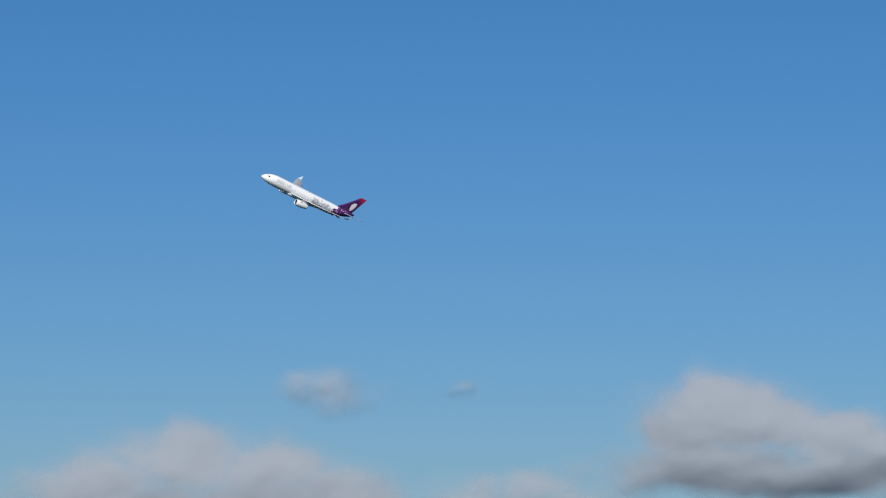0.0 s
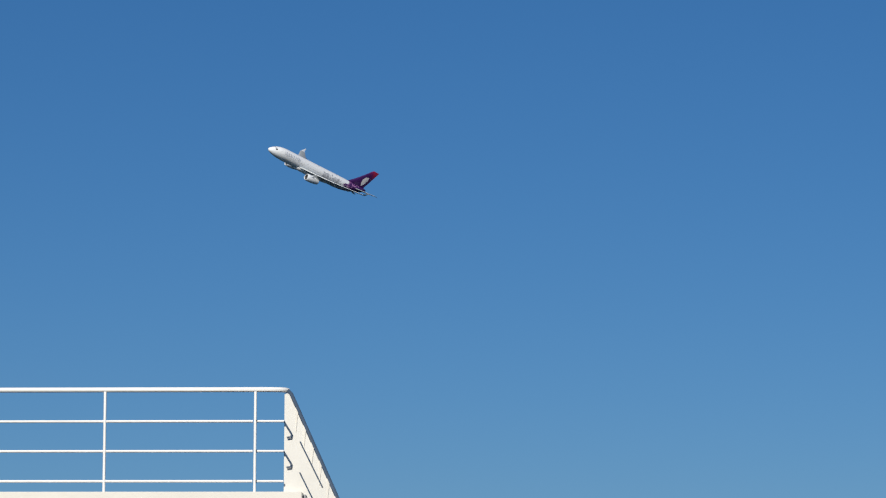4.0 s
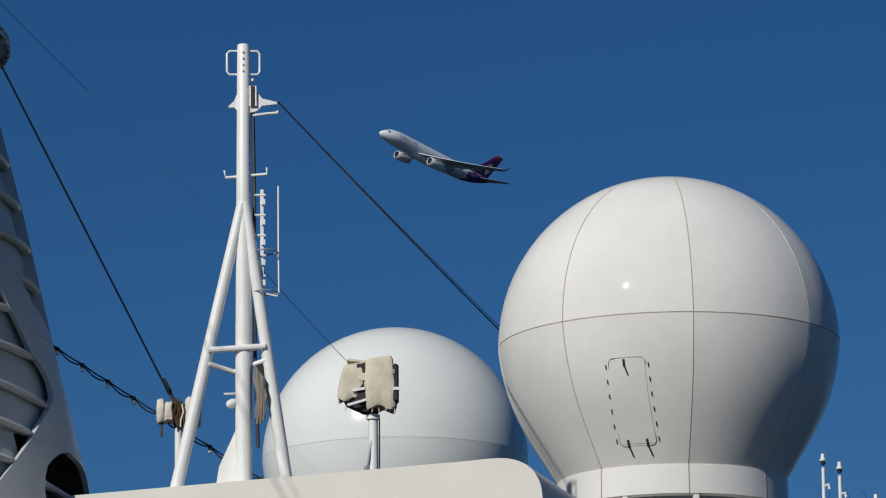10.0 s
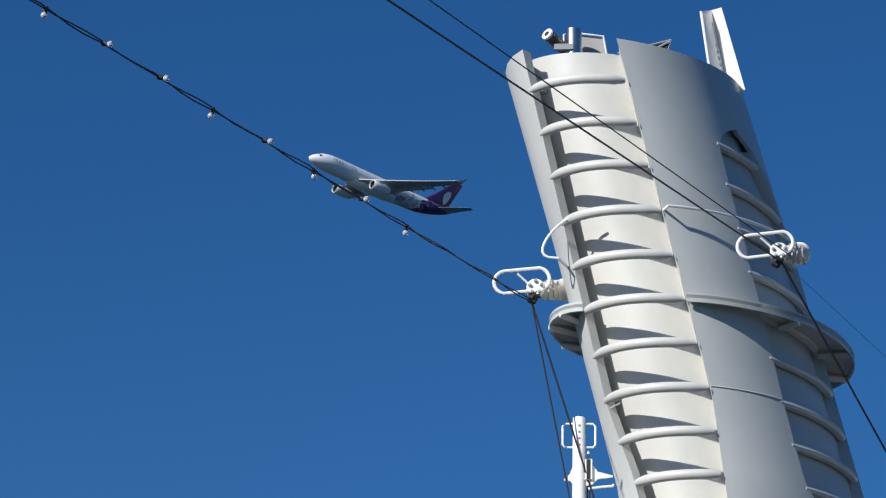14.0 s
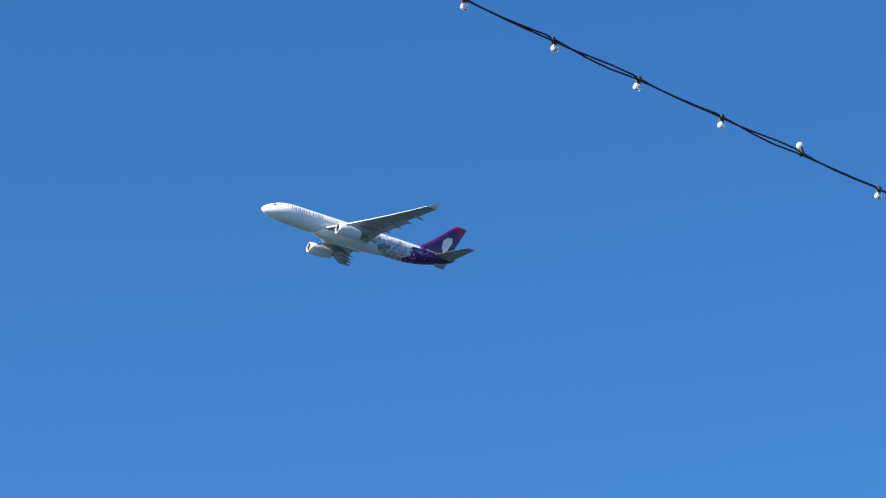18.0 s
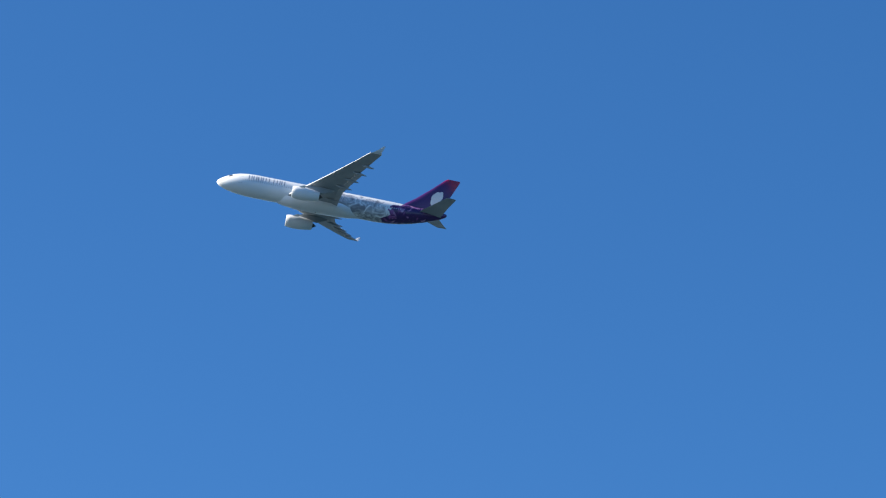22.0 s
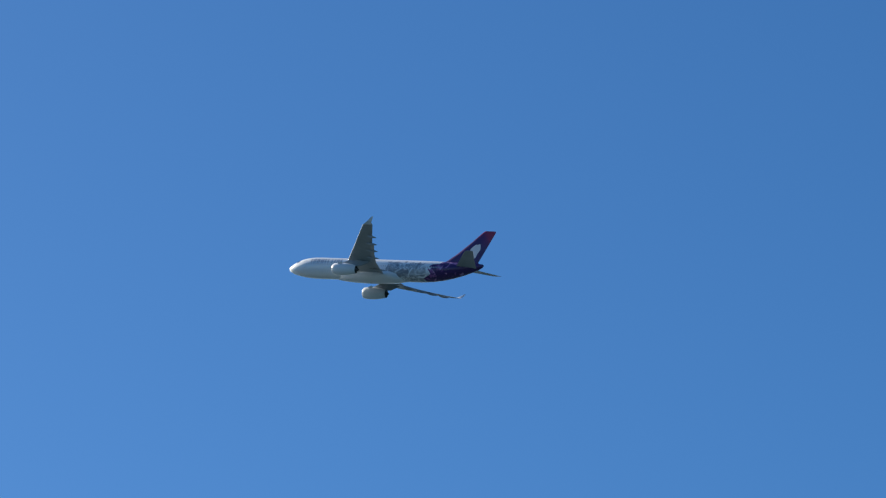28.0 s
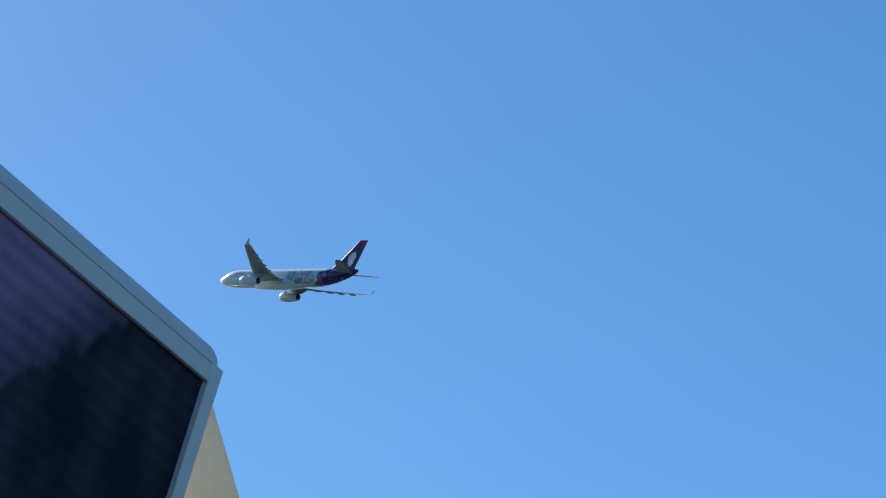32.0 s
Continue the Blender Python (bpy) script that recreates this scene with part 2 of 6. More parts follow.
def lower_radius(z):
    """The tapering lower shell, smoothed between its stations."""
    zs, rs = [p[0] for p in _low][::-1], [p[1] for p in _low][::-1]
    return sum(float(np.interp(min(0.0, max(-1.6, z + d)), zs, rs)) * w for d, w in ((-0.16, 0.2), (-0.08, 0.2), (0, 0.2), (0.08, 0.2), (0.16, 0.2))) if -1.44 < z < -0.16 else float(np.interp(z, zs, rs))


LOWER_PROFILE = [(lower_radius(-0.1 * k), -0.1 * k) for k in range(17)]


def gore(profile, a0, a1, r_in, gap):
    """A curved panel of the shell, with thickness, its edges held back by the joint."""
    s = Shape()
    n, seg = len(profile), 7
    vs, fs = [], []
    for k, off in enumerate((0.0, -r_in)):
        for i in range(seg + 1):
            for j, (r, z) in enumerate(profile):
                e = gap / max(r, 0.12)
                w = radians(a0) + e + (radians(a1 - a0) - 2 * e) * i / seg
                rr = max(0.0, r + off)
                zz = z + (off * z / 2.0 if z > 0 else 0)
                if j == n - 1 and z <= 0.001 and profile[0][1] > 1:
                    zz = gap
                if j == 0 and profile[0][1] < 1:
                    zz = -gap
                vs.append((rr * math.sin(w), -rr * math.cos(w), zz))
    c = (seg + 1) * n
    for i in range(seg):
        for j in range(n - 1):
            a = i * n + j
            fs += [(a, a + n, a + n + 1, a + 1), (c + a, c + a + 1, c + a + n + 1, c + a + n)]
    for j in range(n - 1):
        fs += [(j, j + 1, c + j + 1, c + j), (seg * n + j, c + seg * n + j, c + seg * n + j + 1, seg * n + j + 1)]
    for i in range(seg):
        fs += [(i * n, c + i * n, c + (i + 1) * n, (i + 1) * n), (i * n + n - 1, (i + 1) * n + n - 1, c + (i + 1) * n + n - 1, c + i * n + n - 1)]
    return s.add(vs, fs)


SEAM_PALE = surface("pale_hatch_seal", (0.50, 0.48, 0.43), 0.7)


def satellite_dome(name, label, m, mat, seams, a_off=8.4):
    d = thing(name, label, "radome", m, group="satellite domes")
    if seams:
        for k in range(8):
            part("upper_panel", gore(DOME_PROFILE, a_off + 45 * k, a_off + 45 * k + 45, 0.03, 0.007), mat, d, smooth=40)
            part("lower_panel", gore(LOWER_PROFILE, a_off + 45 * k, a_off + 45 * k + 45, 0.03, 0.007), mat, d, smooth=40)
        part("seam_liner", Shape().lathe([(r * 0.9965, z * 0.9965) for r, z in DOME_PROFILE + LOWER_PROFILE[1:]], 64), SEAM, d, "brown-grey sealant in the panel joints")
    else:
        part("upper_shell", Shape().lathe([(r, max(z, 0.002)) for r, z in DOME_PROFILE], 64), mat, d)
        part("lower_shell", Shape().lathe([(r, min(z, -0.002)) for r, z in LOWER_PROFILE], 64), mat, d)
        part("seam_liner", Shape().lathe([(1.962, 0.03), (1.964, -0.03)], 64), SEAM_PALE, d)
    ring = part("base_ring", Shape().lathe([(1.25, -1.585), (1.318, -1.60), (1.322, -1.925), (1.26, -1.945)], 64), SEAM, d, "jointed ring under the shell")
    for k in range(8):
        part("ring_panel", Shape().lathe([(1.27, -1.58), (1.325, -1.60), (1.33, -1.925), (1.27, -1.945)], 10, a_off + 45 * k + 0.3, a_off + 45 * k + 44.7), mat, ring)
    # Grey core carries the gap's shade in its colour.
    part("slot_shade", Shape().lathe([(1.22, -1.90), (1.22, -2.06)], 48), GREY, ring, "grey core painted as the shaded gap round the base")
    for k in range(10):
        part("spacer", Shape().box((0, 0, 0), (0.07, 0.10, 0.13), pose(1.265 * math.sin(radians(36 * k + 12)), -1.265 * math.cos(radians(36 * k + 12)), -1.985, 0, 0, 36 * k + 12), bevel=0.01), mat, ring)
    part("flange", Shape().lathe([(1.0, -2.03), (1.33, -2.04), (1.345, -2.08), (1.335, -2.15), (1.29, -2.165), (0.5, -2.18)], 64), mat, d)
    part("under_lamp", Shape().box((-0.46, -0.80, -2.33), (0.28, 0.11, 0.07), bevel=0.03), WHITE, d, "small white lamp under the flange")
    part("pedestal", Shape().lathe([(1.27, -2.172), (1.06, -2.24), (0.84, -2.33), (0.66, -2.43), (0.53, -2.55), (0.455, -2.70), (0.415, -2.88), (0.40, -3.10), (0.385, -3.5), (0.38, -5.85)], 40), mat, d)
    return d


dome = satellite_dome("satellite_dome", "large off-white panelled satellite radome on a flared pedestal", spot(0.30, 45.0, 9.01), DOME, True)


def dome_hatch(d):
    """The access hatch on the lower shell, with its clips and latches."""
    rs, zs = [p[0] for p in LOWER_PROFILE][::-1], [p[1] for p in LOWER_PROFILE][::-1]

    def skin(x, z, off):
        r = float(np.interp(z, zs, rs)) + off
        w = radians(-14.6) + x / r
        return (r * math.sin(w), -r * math.cos(w), z)

    w, h, r, zc = 0.21, 0.455, 0.06, -0.93
    outline = []
    for cx, cz, a in ((w - r, h - r, 0), (r - w, h - r, 90), (r - w, r - h, 180), (w - r, r - h, 270)):
        outline += [(cx + r * math.cos(radians(a + b)), cz + r * math.sin(radians(a + b))) for b in (0, 30, 60, 90)]
    nx, nz = 6, 12
    vs = [skin(w * 0.97 * (2 * i / nx - 1), zc + h * 0.97 * (2 * j / nz - 1), 0.004) for j in range(nz + 1) for i in range(nx + 1)]
    hatch = part("hatch", Shape().add(vs, [(j * (nx + 1) + i, j * (nx + 1) + i + 1, (j + 1) * (nx + 1) + i + 1, (j + 1) * (nx + 1) + i) for j in range(nz) for i in range(nx)]), DOME, d)
    part("gasket", Shape().tube([skin(x * 1.02, zc + z * 1.01, 0.004) for x, z in outline], 0.005, 6, closed=True), SEAM_PALE, hatch)

    def block(x, z, sx, sz, lean=0.0):
        q = []
        for off in (-0.005, 0.014):
            q += [skin(x + dx * sx + lean * dz, zc + z + dz * sz, off) for dx, dz in ((-0.5, -0.5), (0.5, -0.5), (0.5, 0.5), (-0.5, 0.5))]
        return Shape().add(q, [(0, 1, 2, 3), (7, 6, 5, 4), (0, 4, 5, 1), (1, 5, 6, 2), (2, 6, 7, 3), (3, 7, 4, 0)])

    for sgn in (-1, 1):
        for k in range(6):
            part("clip", block(sgn * 0.245, 0.37 - 0.155 * k, 0.009, 0.045), BLACK, hatch)
    for x, z in ((-0.03, 0.40), (-0.11, -0.44), (0.11, -0.44)):
        s = block(x, z, 0.024, 0.08)
        t = block(x + 0.02, z - 0.085, 0.016, 0.10, -0.03)
        part("latch", s.add(t.v, t.f), BLACK, hatch)


dome_hatch(dome)
satellite_dome("satellite_dome", "bluish white smooth satellite radome behind the signal mast", spot(4.35, 58.0, 9.97), DOME_B, False)
satellite_dome("satellite_dome", "bluish white smooth satellite radome beside the funnel", spot(13.24, 58.0, 10.85), DOME_B, False)


# ---- streamlined side house ----
def side_house():
    h = thing("side_house", "warm white streamlined house with a rolled upper shoulder", "deckhouse", spot(2.46, 38.0, 5.57, -11.0))
    cap = [(0.0, 0.006), (0.05, 0.10), (0.12, 0.26), (0.172, 0.46), (0.177, 0.58), (0.150, 0.73), (0.06, 0.87), (-0.08, 0.95), (-0.26, 0.98), (-0.6, 0.968), (-4.7, 0.845), (-4.7, 0.006)]
    cap = smooth_line(cap[:10], 4) + cap[10:]
    far = [(0.177 if 0.0 < z < 0.58 and x > -0.1 else x + (0.177 if z < 0.01 and x > -0.1 else 0.0), z) for x, z in cap]
    deep = lambda z: -0.494 if z < 0.01 else z
    near = [(x + (q - x) * 0.087, z) for (x, z), (q, _) in zip(cap, far)]
    part("upper_shoulder", Shape().loft([[(x, 0, z) for x, z in cap], [(x, 0.103, z) for x, z in near], [(x, 0.105, deep(z)) for x, z in near], [(x, 1.2, deep(z)) for x, z in far], [(x, 6.4, deep(z)) for x, z in far]]), CREAM, h)
    part("front_wall", Shape().prism([(-4.7, -0.462), (-0.004, -0.462), (-0.004, -0.006), (-4.7, -0.006)], 0.004, 0.10), CREAM, h)
    part("front_wall", Shape().prism([(-4.7, -7.2), (-0.004, -7.2), (-0.004, -0.474), (-4.7, -0.474)], 0.004, 0.10), CREAM, h)
    part("joint_strip", Shape().prism([(-4.6, -0.03), (-0.03, -0.03), (-0.03, 0.003), (-4.6, 0.003)], 0.020, 0.09), DARK, h, "dark recessed panel joint")
    part("joint_strip", Shape().prism([(-4.6, -0.48), (-0.03, -0.48), (-0.03, -0.456), (-4.6, -0.456)], 0.016, 0.09), DARK, h, "dark recessed panel joint")
    part("side_wall", Shape().loft([[(-4.7, y, -7.2), (x, y, -7.2), (x, y, -0.5), (-4.7, y, -0.5)] for x, y in ((0.0, 0.104), (0.177, 1.2), (0.177, 6.4))]), CREAM, h)
    # Sheet added out of view, so the sunlit roof lights the dome less.
    part("roof_bounce_sheet", Shape().loft([[(x, y, 0.968 + (x + 0.6) * 0.030 + d) for x, d in ((-0.55, 0.03), (-4.7, 0.03), (-4.7, 0.05), (-0.55, 0.05))] for y in (0.4, 6.3)]), ROOF, h, "unseen near-black sheet over the house roof, cutting bounce")
    for y, x in ((0.72, 0.10), (1.90, 0.17)):
        lamp = thing("flood_lamp", "small white-topped wall flood lamp on the side of the house", "lamp", h.matrix_basis @ pose(x, y, -0.74, 0, 0, 0), group="wall flood lamps")
        part("bracket", Shape().box((0.03, 0, -0.05), (0.06, 0.05, 0.16), bevel=0.01), GREY, lamp)
        part("housing", Shape().box((0, 0, 0), (0.20, 0.30, 0.13), pose(0.14, 0, -0.03, 0, 18, 0), bevel=0.03), GREY, lamp)
        part("cowl", Shape().box((0, 0, 0), (0.16, 0.26, 0.05), pose(0.135, 0, 0.05, 0, 18, 0), bevel=0.02), WHITE, lamp, "white lamp cowl")
        part("lens", Shape().box((0, 0, 0), (0.16, 0.24, 0.03), pose(0.13, 0, -0.11, 0, 18, 0), bevel=0.01), GLASS_DARK, lamp)


side_house()


# ---- stair railing behind the side house ----
def stair_rail():
    s = thing("stair_railing", "dark blue-grey stair railing with white tapered stanchions", "railing", spot(-0.13, 53.0, 4.72, -11.0) @ Matrix.Scale(1.116, 4))
    a, b = Vector((0.1, -0.3, 2.0)), Vector((1.22, 0, 1.22))
    for k in range(4):
        o = Vector((0, 0, -0.27 * k))
        part("bar", Shape().tube([a + o, b + o], 0.017 if k == 0 else 0.009, 8), NAVY, s)
        part("landing_bar", Shape().tube([b + o, b + o + Vector((0.75, 0.1, -0.0)), b + o + Vector((0.85, 0.2, -0.03)), b + o + Vector((0.86, 0.2, -0.14))], 0.017 if k == 0 else 0.009, 8), NAVY, s)
    for x in (0.40, 0.73):
        z = 2.0 - 0.70 * (x - 0.1) - 0.06
        part("stanchion", Shape().prism([(x - 0.05, 0.2), (x + 0.07, 0.2), (x + 0.06, z - 0.3), (x + 0.02, z), (x - 0.01, z)], -0.12, -0.04), WHITE, s, "white tapered stanchion")
    for x in (1.08, 1.22, 1.44, 1.64, 1.86):
        part("stanchion", Shape().prism([(x - 0.05, 0.0), (x + 0.05, 0.0), (x + 0.02, 1.2), (x - 0.02, 1.2)], 0.02, 0.06), NAVY, s)
    part("string", Shape().prism([(0.0, 0.6), (1.3, -0.2), (1.3, -2.0), (0.0, -2.0)], -0.02, 0.5), CREAM, s)
    part("footing", Shape().box((1.4, 0.2, -1.1), (1.6, 0.7, 1.8)), CREAM, s)


stair_rail()


# ---- signal masts ----
HANK = surface("weathered_grey_rope", (0.24, 0.21, 0.17), 0.85)


def signal_mast(az, z_foot, label, base, cage=False):
    """A tube mast with two raking legs; its foot stands about 4.7 m under its head."""
    m = thing("signal_mast", label, "mast", spot(az, 39.2, z_foot) @ Matrix.Scale(0.956, 4), group="signal masts")
    H = 5.98
    pole = part("pole", Shape().lathe([(0.0, H), (0.06, H), (0.066, H - 0.01), (0.078, 4.2), (0.088, 2.6), (0.09, base)], 20), WHITE, m)
    for k in range(4):
        part("rivet", Shape().lathe([(0.0, 0.012), (0.012, 0.006), (0.014, 0)], 8, m=pose(0, -0.068, H - 0.10 - 0.07 * k, 90)), SEAM, pole)
    for sx in (-1, 1):
        z0, z1 = H - 0.33, H - 0.07
        part("grab_loop", Shape().tube([(sx * 0.05, 0, z1), (sx * 0.15, 0, z1), (sx * 0.175, 0, z1 - 0.03), (sx * 0.175, 0, z0 + 0.03), (sx * 0.15, 0, z0), (sx * 0.05, 0, z0)], 0.012, 8), WHITE, m)
    part("cleat_bar", Shape().tube([(-0.20, 0, H - 1.39), (-0.19, 0, H - 1.47), (0.25, 0, H - 1.43), (0.25, 0, H - 1.36)], 0.016, 8), WHITE, m)
    part("leg", Shape().tube([(-0.015, -0.03, 4.22), (-0.03 - (0.20 if cage else 0.228) * (4.12 - base), -0.05 + 0.015 * (4.12 - base), base)], [0.058, 0.072], 14), WHITE, m)
    rk = 0.01 if cage else 0.140
    part("leg", Shape().tube([(0.015, -0.03, 4.22), (0.04 + rk * (4.12 - base), -0.05 + 0.015 * (4.12 - base), base)], [0.058, 0.072], 14), WHITE, m)
    part("cross_bar", Shape().tube([(-0.37, -0.08, 2.62), (0.23, -0.08, 2.66)], 0.034), WHITE, m)
    part("cross_bar", Shape().tube([(-0.37, -0.05, 2.48), (-0.1, 0.09, 2.42), (0.24, -0.05, 2.52)], 0.028), WHITE, m)
    part("foot_bracket", Shape().prism([(-0.34, base), (-0.02, base), (-0.02, 1.85), (-0.08, 1.80), (-0.26, 1.40)], 0.05, 0.16), WHITE, m)
    sheave = part("sheave_plate", Shape().prism([(0.06, H - 0.49), (0.14, H - 0.52), (0.20, H - 0.60), (0.36, H - 0.64), (0.36, H - 0.66), (0.20, H - 0.68), (0.14, H - 0.74), (0.06, H - 0.76)], -0.02, 0.02), WHITE, m)
    part("ear", Shape().prism([(-0.06, H - 0.53), (-0.10, H - 0.63), (-0.16, H - 0.685), (-0.155, H - 0.70), (-0.10, H - 0.70), (-0.06, H - 0.74)], -0.02, 0.02), WHITE, sheave)
    part("yard", Shape().tube([(0.10, 0, H - 0.785), (0.24, 0, H - 0.765), (0.36, 0, H - 0.755), (0.37, 0, H - 0.735)], 0.016, 8), WHITE, m)
    part("block", Shape().box((0.105, -0.035, H - 0.58), (0.05, 0.02, 0.20)), BLACK, m, "black halyard block in a white loop")
    part("loop", Shape().tube([(0.075, -0.04, H - 0.47), (0.135, -0.04, H - 0.47), (0.135, -0.04, H - 0.69), (0.075, -0.04, H - 0.69)], 0.012, 6, closed=True), WHITE, m)
    part("knob", Shape().lathe([(0.0, 0.02), (0.016, 0.012), (0.016, -0.012), (0.0, -0.02)], 10, m=Matrix.Translation((0.10, 0, H - 0.39))), WHITE, m)
    part("knob_stem", Shape().tube([(0.10, 0, H - 0.40), (0.10, 0, H - 0.52)], 0.009, 6), BLACK, m)
    part("downlead", Shape().tube([(0.10, 0.02, H - 0.6), (0.115, 0.02, H - 1.6), (0.12, 0.02, 2.6), (0.15, 0.02, 1.6)], 0.02, 6), BLACK, m, "black signal cable")
    ladder = part("ladder", Shape().box((0.195, 0.02, 3.80), (0.035, 0.05, 1.16)), WHITE, m)
    for k in range(5):
        part("rung", Shape().tube([(0.12, 0, 4.32 - 0.22 * k), (0.235, 0, 4.32 - 0.22 * k)], 0.013, 6), WHITE, ladder)
        part("clamp", Shape().box((0.21, -0.01, 4.24 - 0.22 * k), (0.04, 0.05, 0.06)), WHITE, ladder)
    part("safety_hoop", Shape().tube([(0.37, 0, 4.42), (0.37, 0, 3.75), (0.375, 0, 3.26), (0.35, 0, 3.22), (0.21, 0, 3.25)], 0.010, 6), WHITE, ladder)
    if cage:
        for cx, r, z in ((0.24, 0.15, 3.97), (0.11, 0.28, 3.44), (0.11, 0.28, 2.75)):
            part("cage_hoop", Shape().tube([(cx - r * math.cos(radians(a)), 0.6 * r * math.sin(radians(a)), z + 0.02 * math.sin(radians(a))) for a in range(0, 361, 20)], 0.012, 6), GREY, ladder, "grey safety cage hoop")
        for x, za, zb in ((0.385, 4.49, 2.75), (-0.165, 4.55, 2.75), (0.24, 3.97, 2.75)):
            part("cage_bar", Shape().tube([(x, 0, za), (x, 0, zb)], 0.010, 6), WHITE, ladder)
        part("cage_bar", Shape().tube([(0.05, 0, 4.47), (0.40, 0, 4.50)], 0.010, 6), WHITE, ladder)
    for z in (3.70, 3.26):
        part("hoop", Shape().tube([(0.10 + 0.13 - 0.13 * math.cos(radians(a)), 0.13 * math.sin(radians(a)), z) for a in range(0, 361, 30)], 0.008, 6), GREY, ladder)
    part("horn", Shape().lathe([(0.0, 0.05), (0.03, 0.05), (0.048, 0.02), (0.048, -0.03), (0.025, -0.06), (0.0, -0.06)], 16, m=pose(-0.125, -0.02, 2.06, 0, 60)), WHITE, m)
    part("horn_bar", Shape().tube([(-0.21, -0.03, 2.16), (-0.07, -0.03, 2.165)], 0.012, 6), WHITE, m)
    rng = random.Random(int(z_foot * 100))
    knot = Shape()
    for k in range(7):
        x0, q = 0.13 + 0.012 * k, rng.uniform(-0.02, 0.02)
        knot.tube([(x0 - 0.01, -0.07, 2.46 - 0.02 * k), (x0 + q, -0.10 - 0.01 * (k % 3), 2.30), (x0 + 0.015 - q, -0.11, 2.12), (x0 + 0.02 + q, -0.10 - 0.012 * (k % 2), 1.98), (x0 + 0.03 * rng.uniform(-1, 1.2), -0.10, 1.86 + rng.uniform(-0.05, 0.06))], [0.014, 0.022, 0.022, 0.025, 0.014], 6)
    part("rope_hank", knot, HANK, m, "hanging hank of weathered grey rope")
    part("rope_clamp", Shape().box((0.17, -0.03, 2.22), (0.09, 0.06, 0.52), bevel=0.02), DARK, m)
    return m


signal_mast(6.57, 5.354, "white tripod signal mast with ladder hoops and halyard yards", 0.88)
signal_mast(14.17, 4.72, "white tripod signal mast with a caged ladder beyond the funnel", 0.92, True)


# ---- covered signal lamp on its post ----
def covered_lamp():
    c = thing("signal_lamp", "signal lamp on a white post under a worn beige canvas cover", "lamp", spot(4.67, 40.0, 5.62))
    part("post", Shape().lathe([(0.05, 0), (0.05, 1.68), (0.07, 1.68), (0.07, 1.73), (0, 1.73)], 16), WHITE, c)
    part("brace", Shape().tube([(-0.08, -0.04, 1.12), (-0.05, -0.05, 1.25), (0.02, -0.02, 1.68)], 0.012, 6), GREY, c)
    part("shackle", Shape().box((-0.075, -0.03, 1.15), (0.05, 0.05, 0.09), bevel=0.015), GREY, c)
    part("cable", Shape().tube([(0.06, 0.02, 1.1), (0.065, 0.02, 1.72)], 0.008, 6), BLACK, c)
    # two canvas hoods: centre, half width, half depth, foot, head, lean of the sides
    for cx, hw, hd, z0, z1, lean in ((-0.215, 0.118, 0.15, 1.87, 2.25, 0.03), (0.075, 0.152, 0.19, 1.78, 2.31, -0.012)):
        rings = []
        hz = z1 - z0
        for f, grow in ((0.0, 0.90), (0.05, 0.98), (0.25, 1.03), (0.5, 1.04), (0.75, 1.01), (0.93, 0.96), (0.985, 0.88), (1.0, 0.70), (1.0, 0.05)):
            ring = []
            for k in range(40):
                w = 2 * math.pi * k / 40
                u, v = math.cos(w), math.sin(w)
                e = min(1 / max(abs(u), abs(v)), 1.30)
                sag = 1 + (0.055 * math.sin(3 * w + f * 5 + cx * 20) + 0.035 * math.sin(7 * w + f * 9 + cx * 20) + 0.022 * math.sin(12 * w - f * 14)) * (1.2 - f)
                hem = 0.022 * math.sin(4 * w + cx * 30) * (1 - f) + (0.02 * u if f > 0.9 else 0.0)
                ring.append((cx + lean * (f - 0.5) * 2 + hw * grow * u * e * sag, hd * grow * v * e * sag, z0 + hz * f + hem))
            rings.append(ring)
        part("cover", Shape().loft(rings), CANVAS, c, "worn beige canvas cover")
    part("cover_bridge", Shape().loft([[(x, y, z + 0.012 * math.sin(9 * y + 14 * x)) for y, z in ((-0.10, 2.27), (0.12, 2.27), (0.12, 2.29), (-0.10, 2.29))] for x in (-0.26, -0.18, -0.10, -0.02)]), CANVAS, c, "canvas bridging the two hoods")
    # Dark box and wedge fill the places where the canvas leaves only shade.
    part("opening", Shape().box((-0.10, -0.02, 2.04), (0.16, 0.26, 0.42), bevel=0.02), DARK, c, "dark box painted as the shaded gap between the hoods")
    part("inner_shade", Shape().prism([(-0.31, 1.90), (-0.27, 1.83), (-0.10, 1.75), (0.06, 1.74), (0.06, 1.92)], -0.10, 0.10), DARK, c, "dark wedge painted as the shade under the canvas")
    part("lamp_drum", Shape().lathe([(0.0, 0.05), (0.04, 0.05), (0.05, 0.0), (0.04, -0.05), (0, -0.05)], 18, m=pose(-0.10, -0.12, 2.10, 90)), BEIGE, c)
    for x, z, w, ry in ((-0.145, 1.965, 0.13, -10), (-0.165, 1.83, 0.20, -16)):
        part("yoke_bar", Shape().box((0, 0, 0), (w, 0.02, 0.025), pose(x, -0.17, z, 0, ry)), WHITE, c)
    part("side_panel", Shape().box((0.232, -0.10, 2.03), (0.07, 0.19, 0.40), bevel=0.02), DARK, c)
    part("latch_bar", Shape().box((0.25, -0.20, 1.965), (0.08, 0.02, 0.03)), WHITE, c)
    part("latch", Shape().box((0.215, -0.20, 2.14), (0.03, 0.02, 0.05), bevel=0.006), GREY, c)
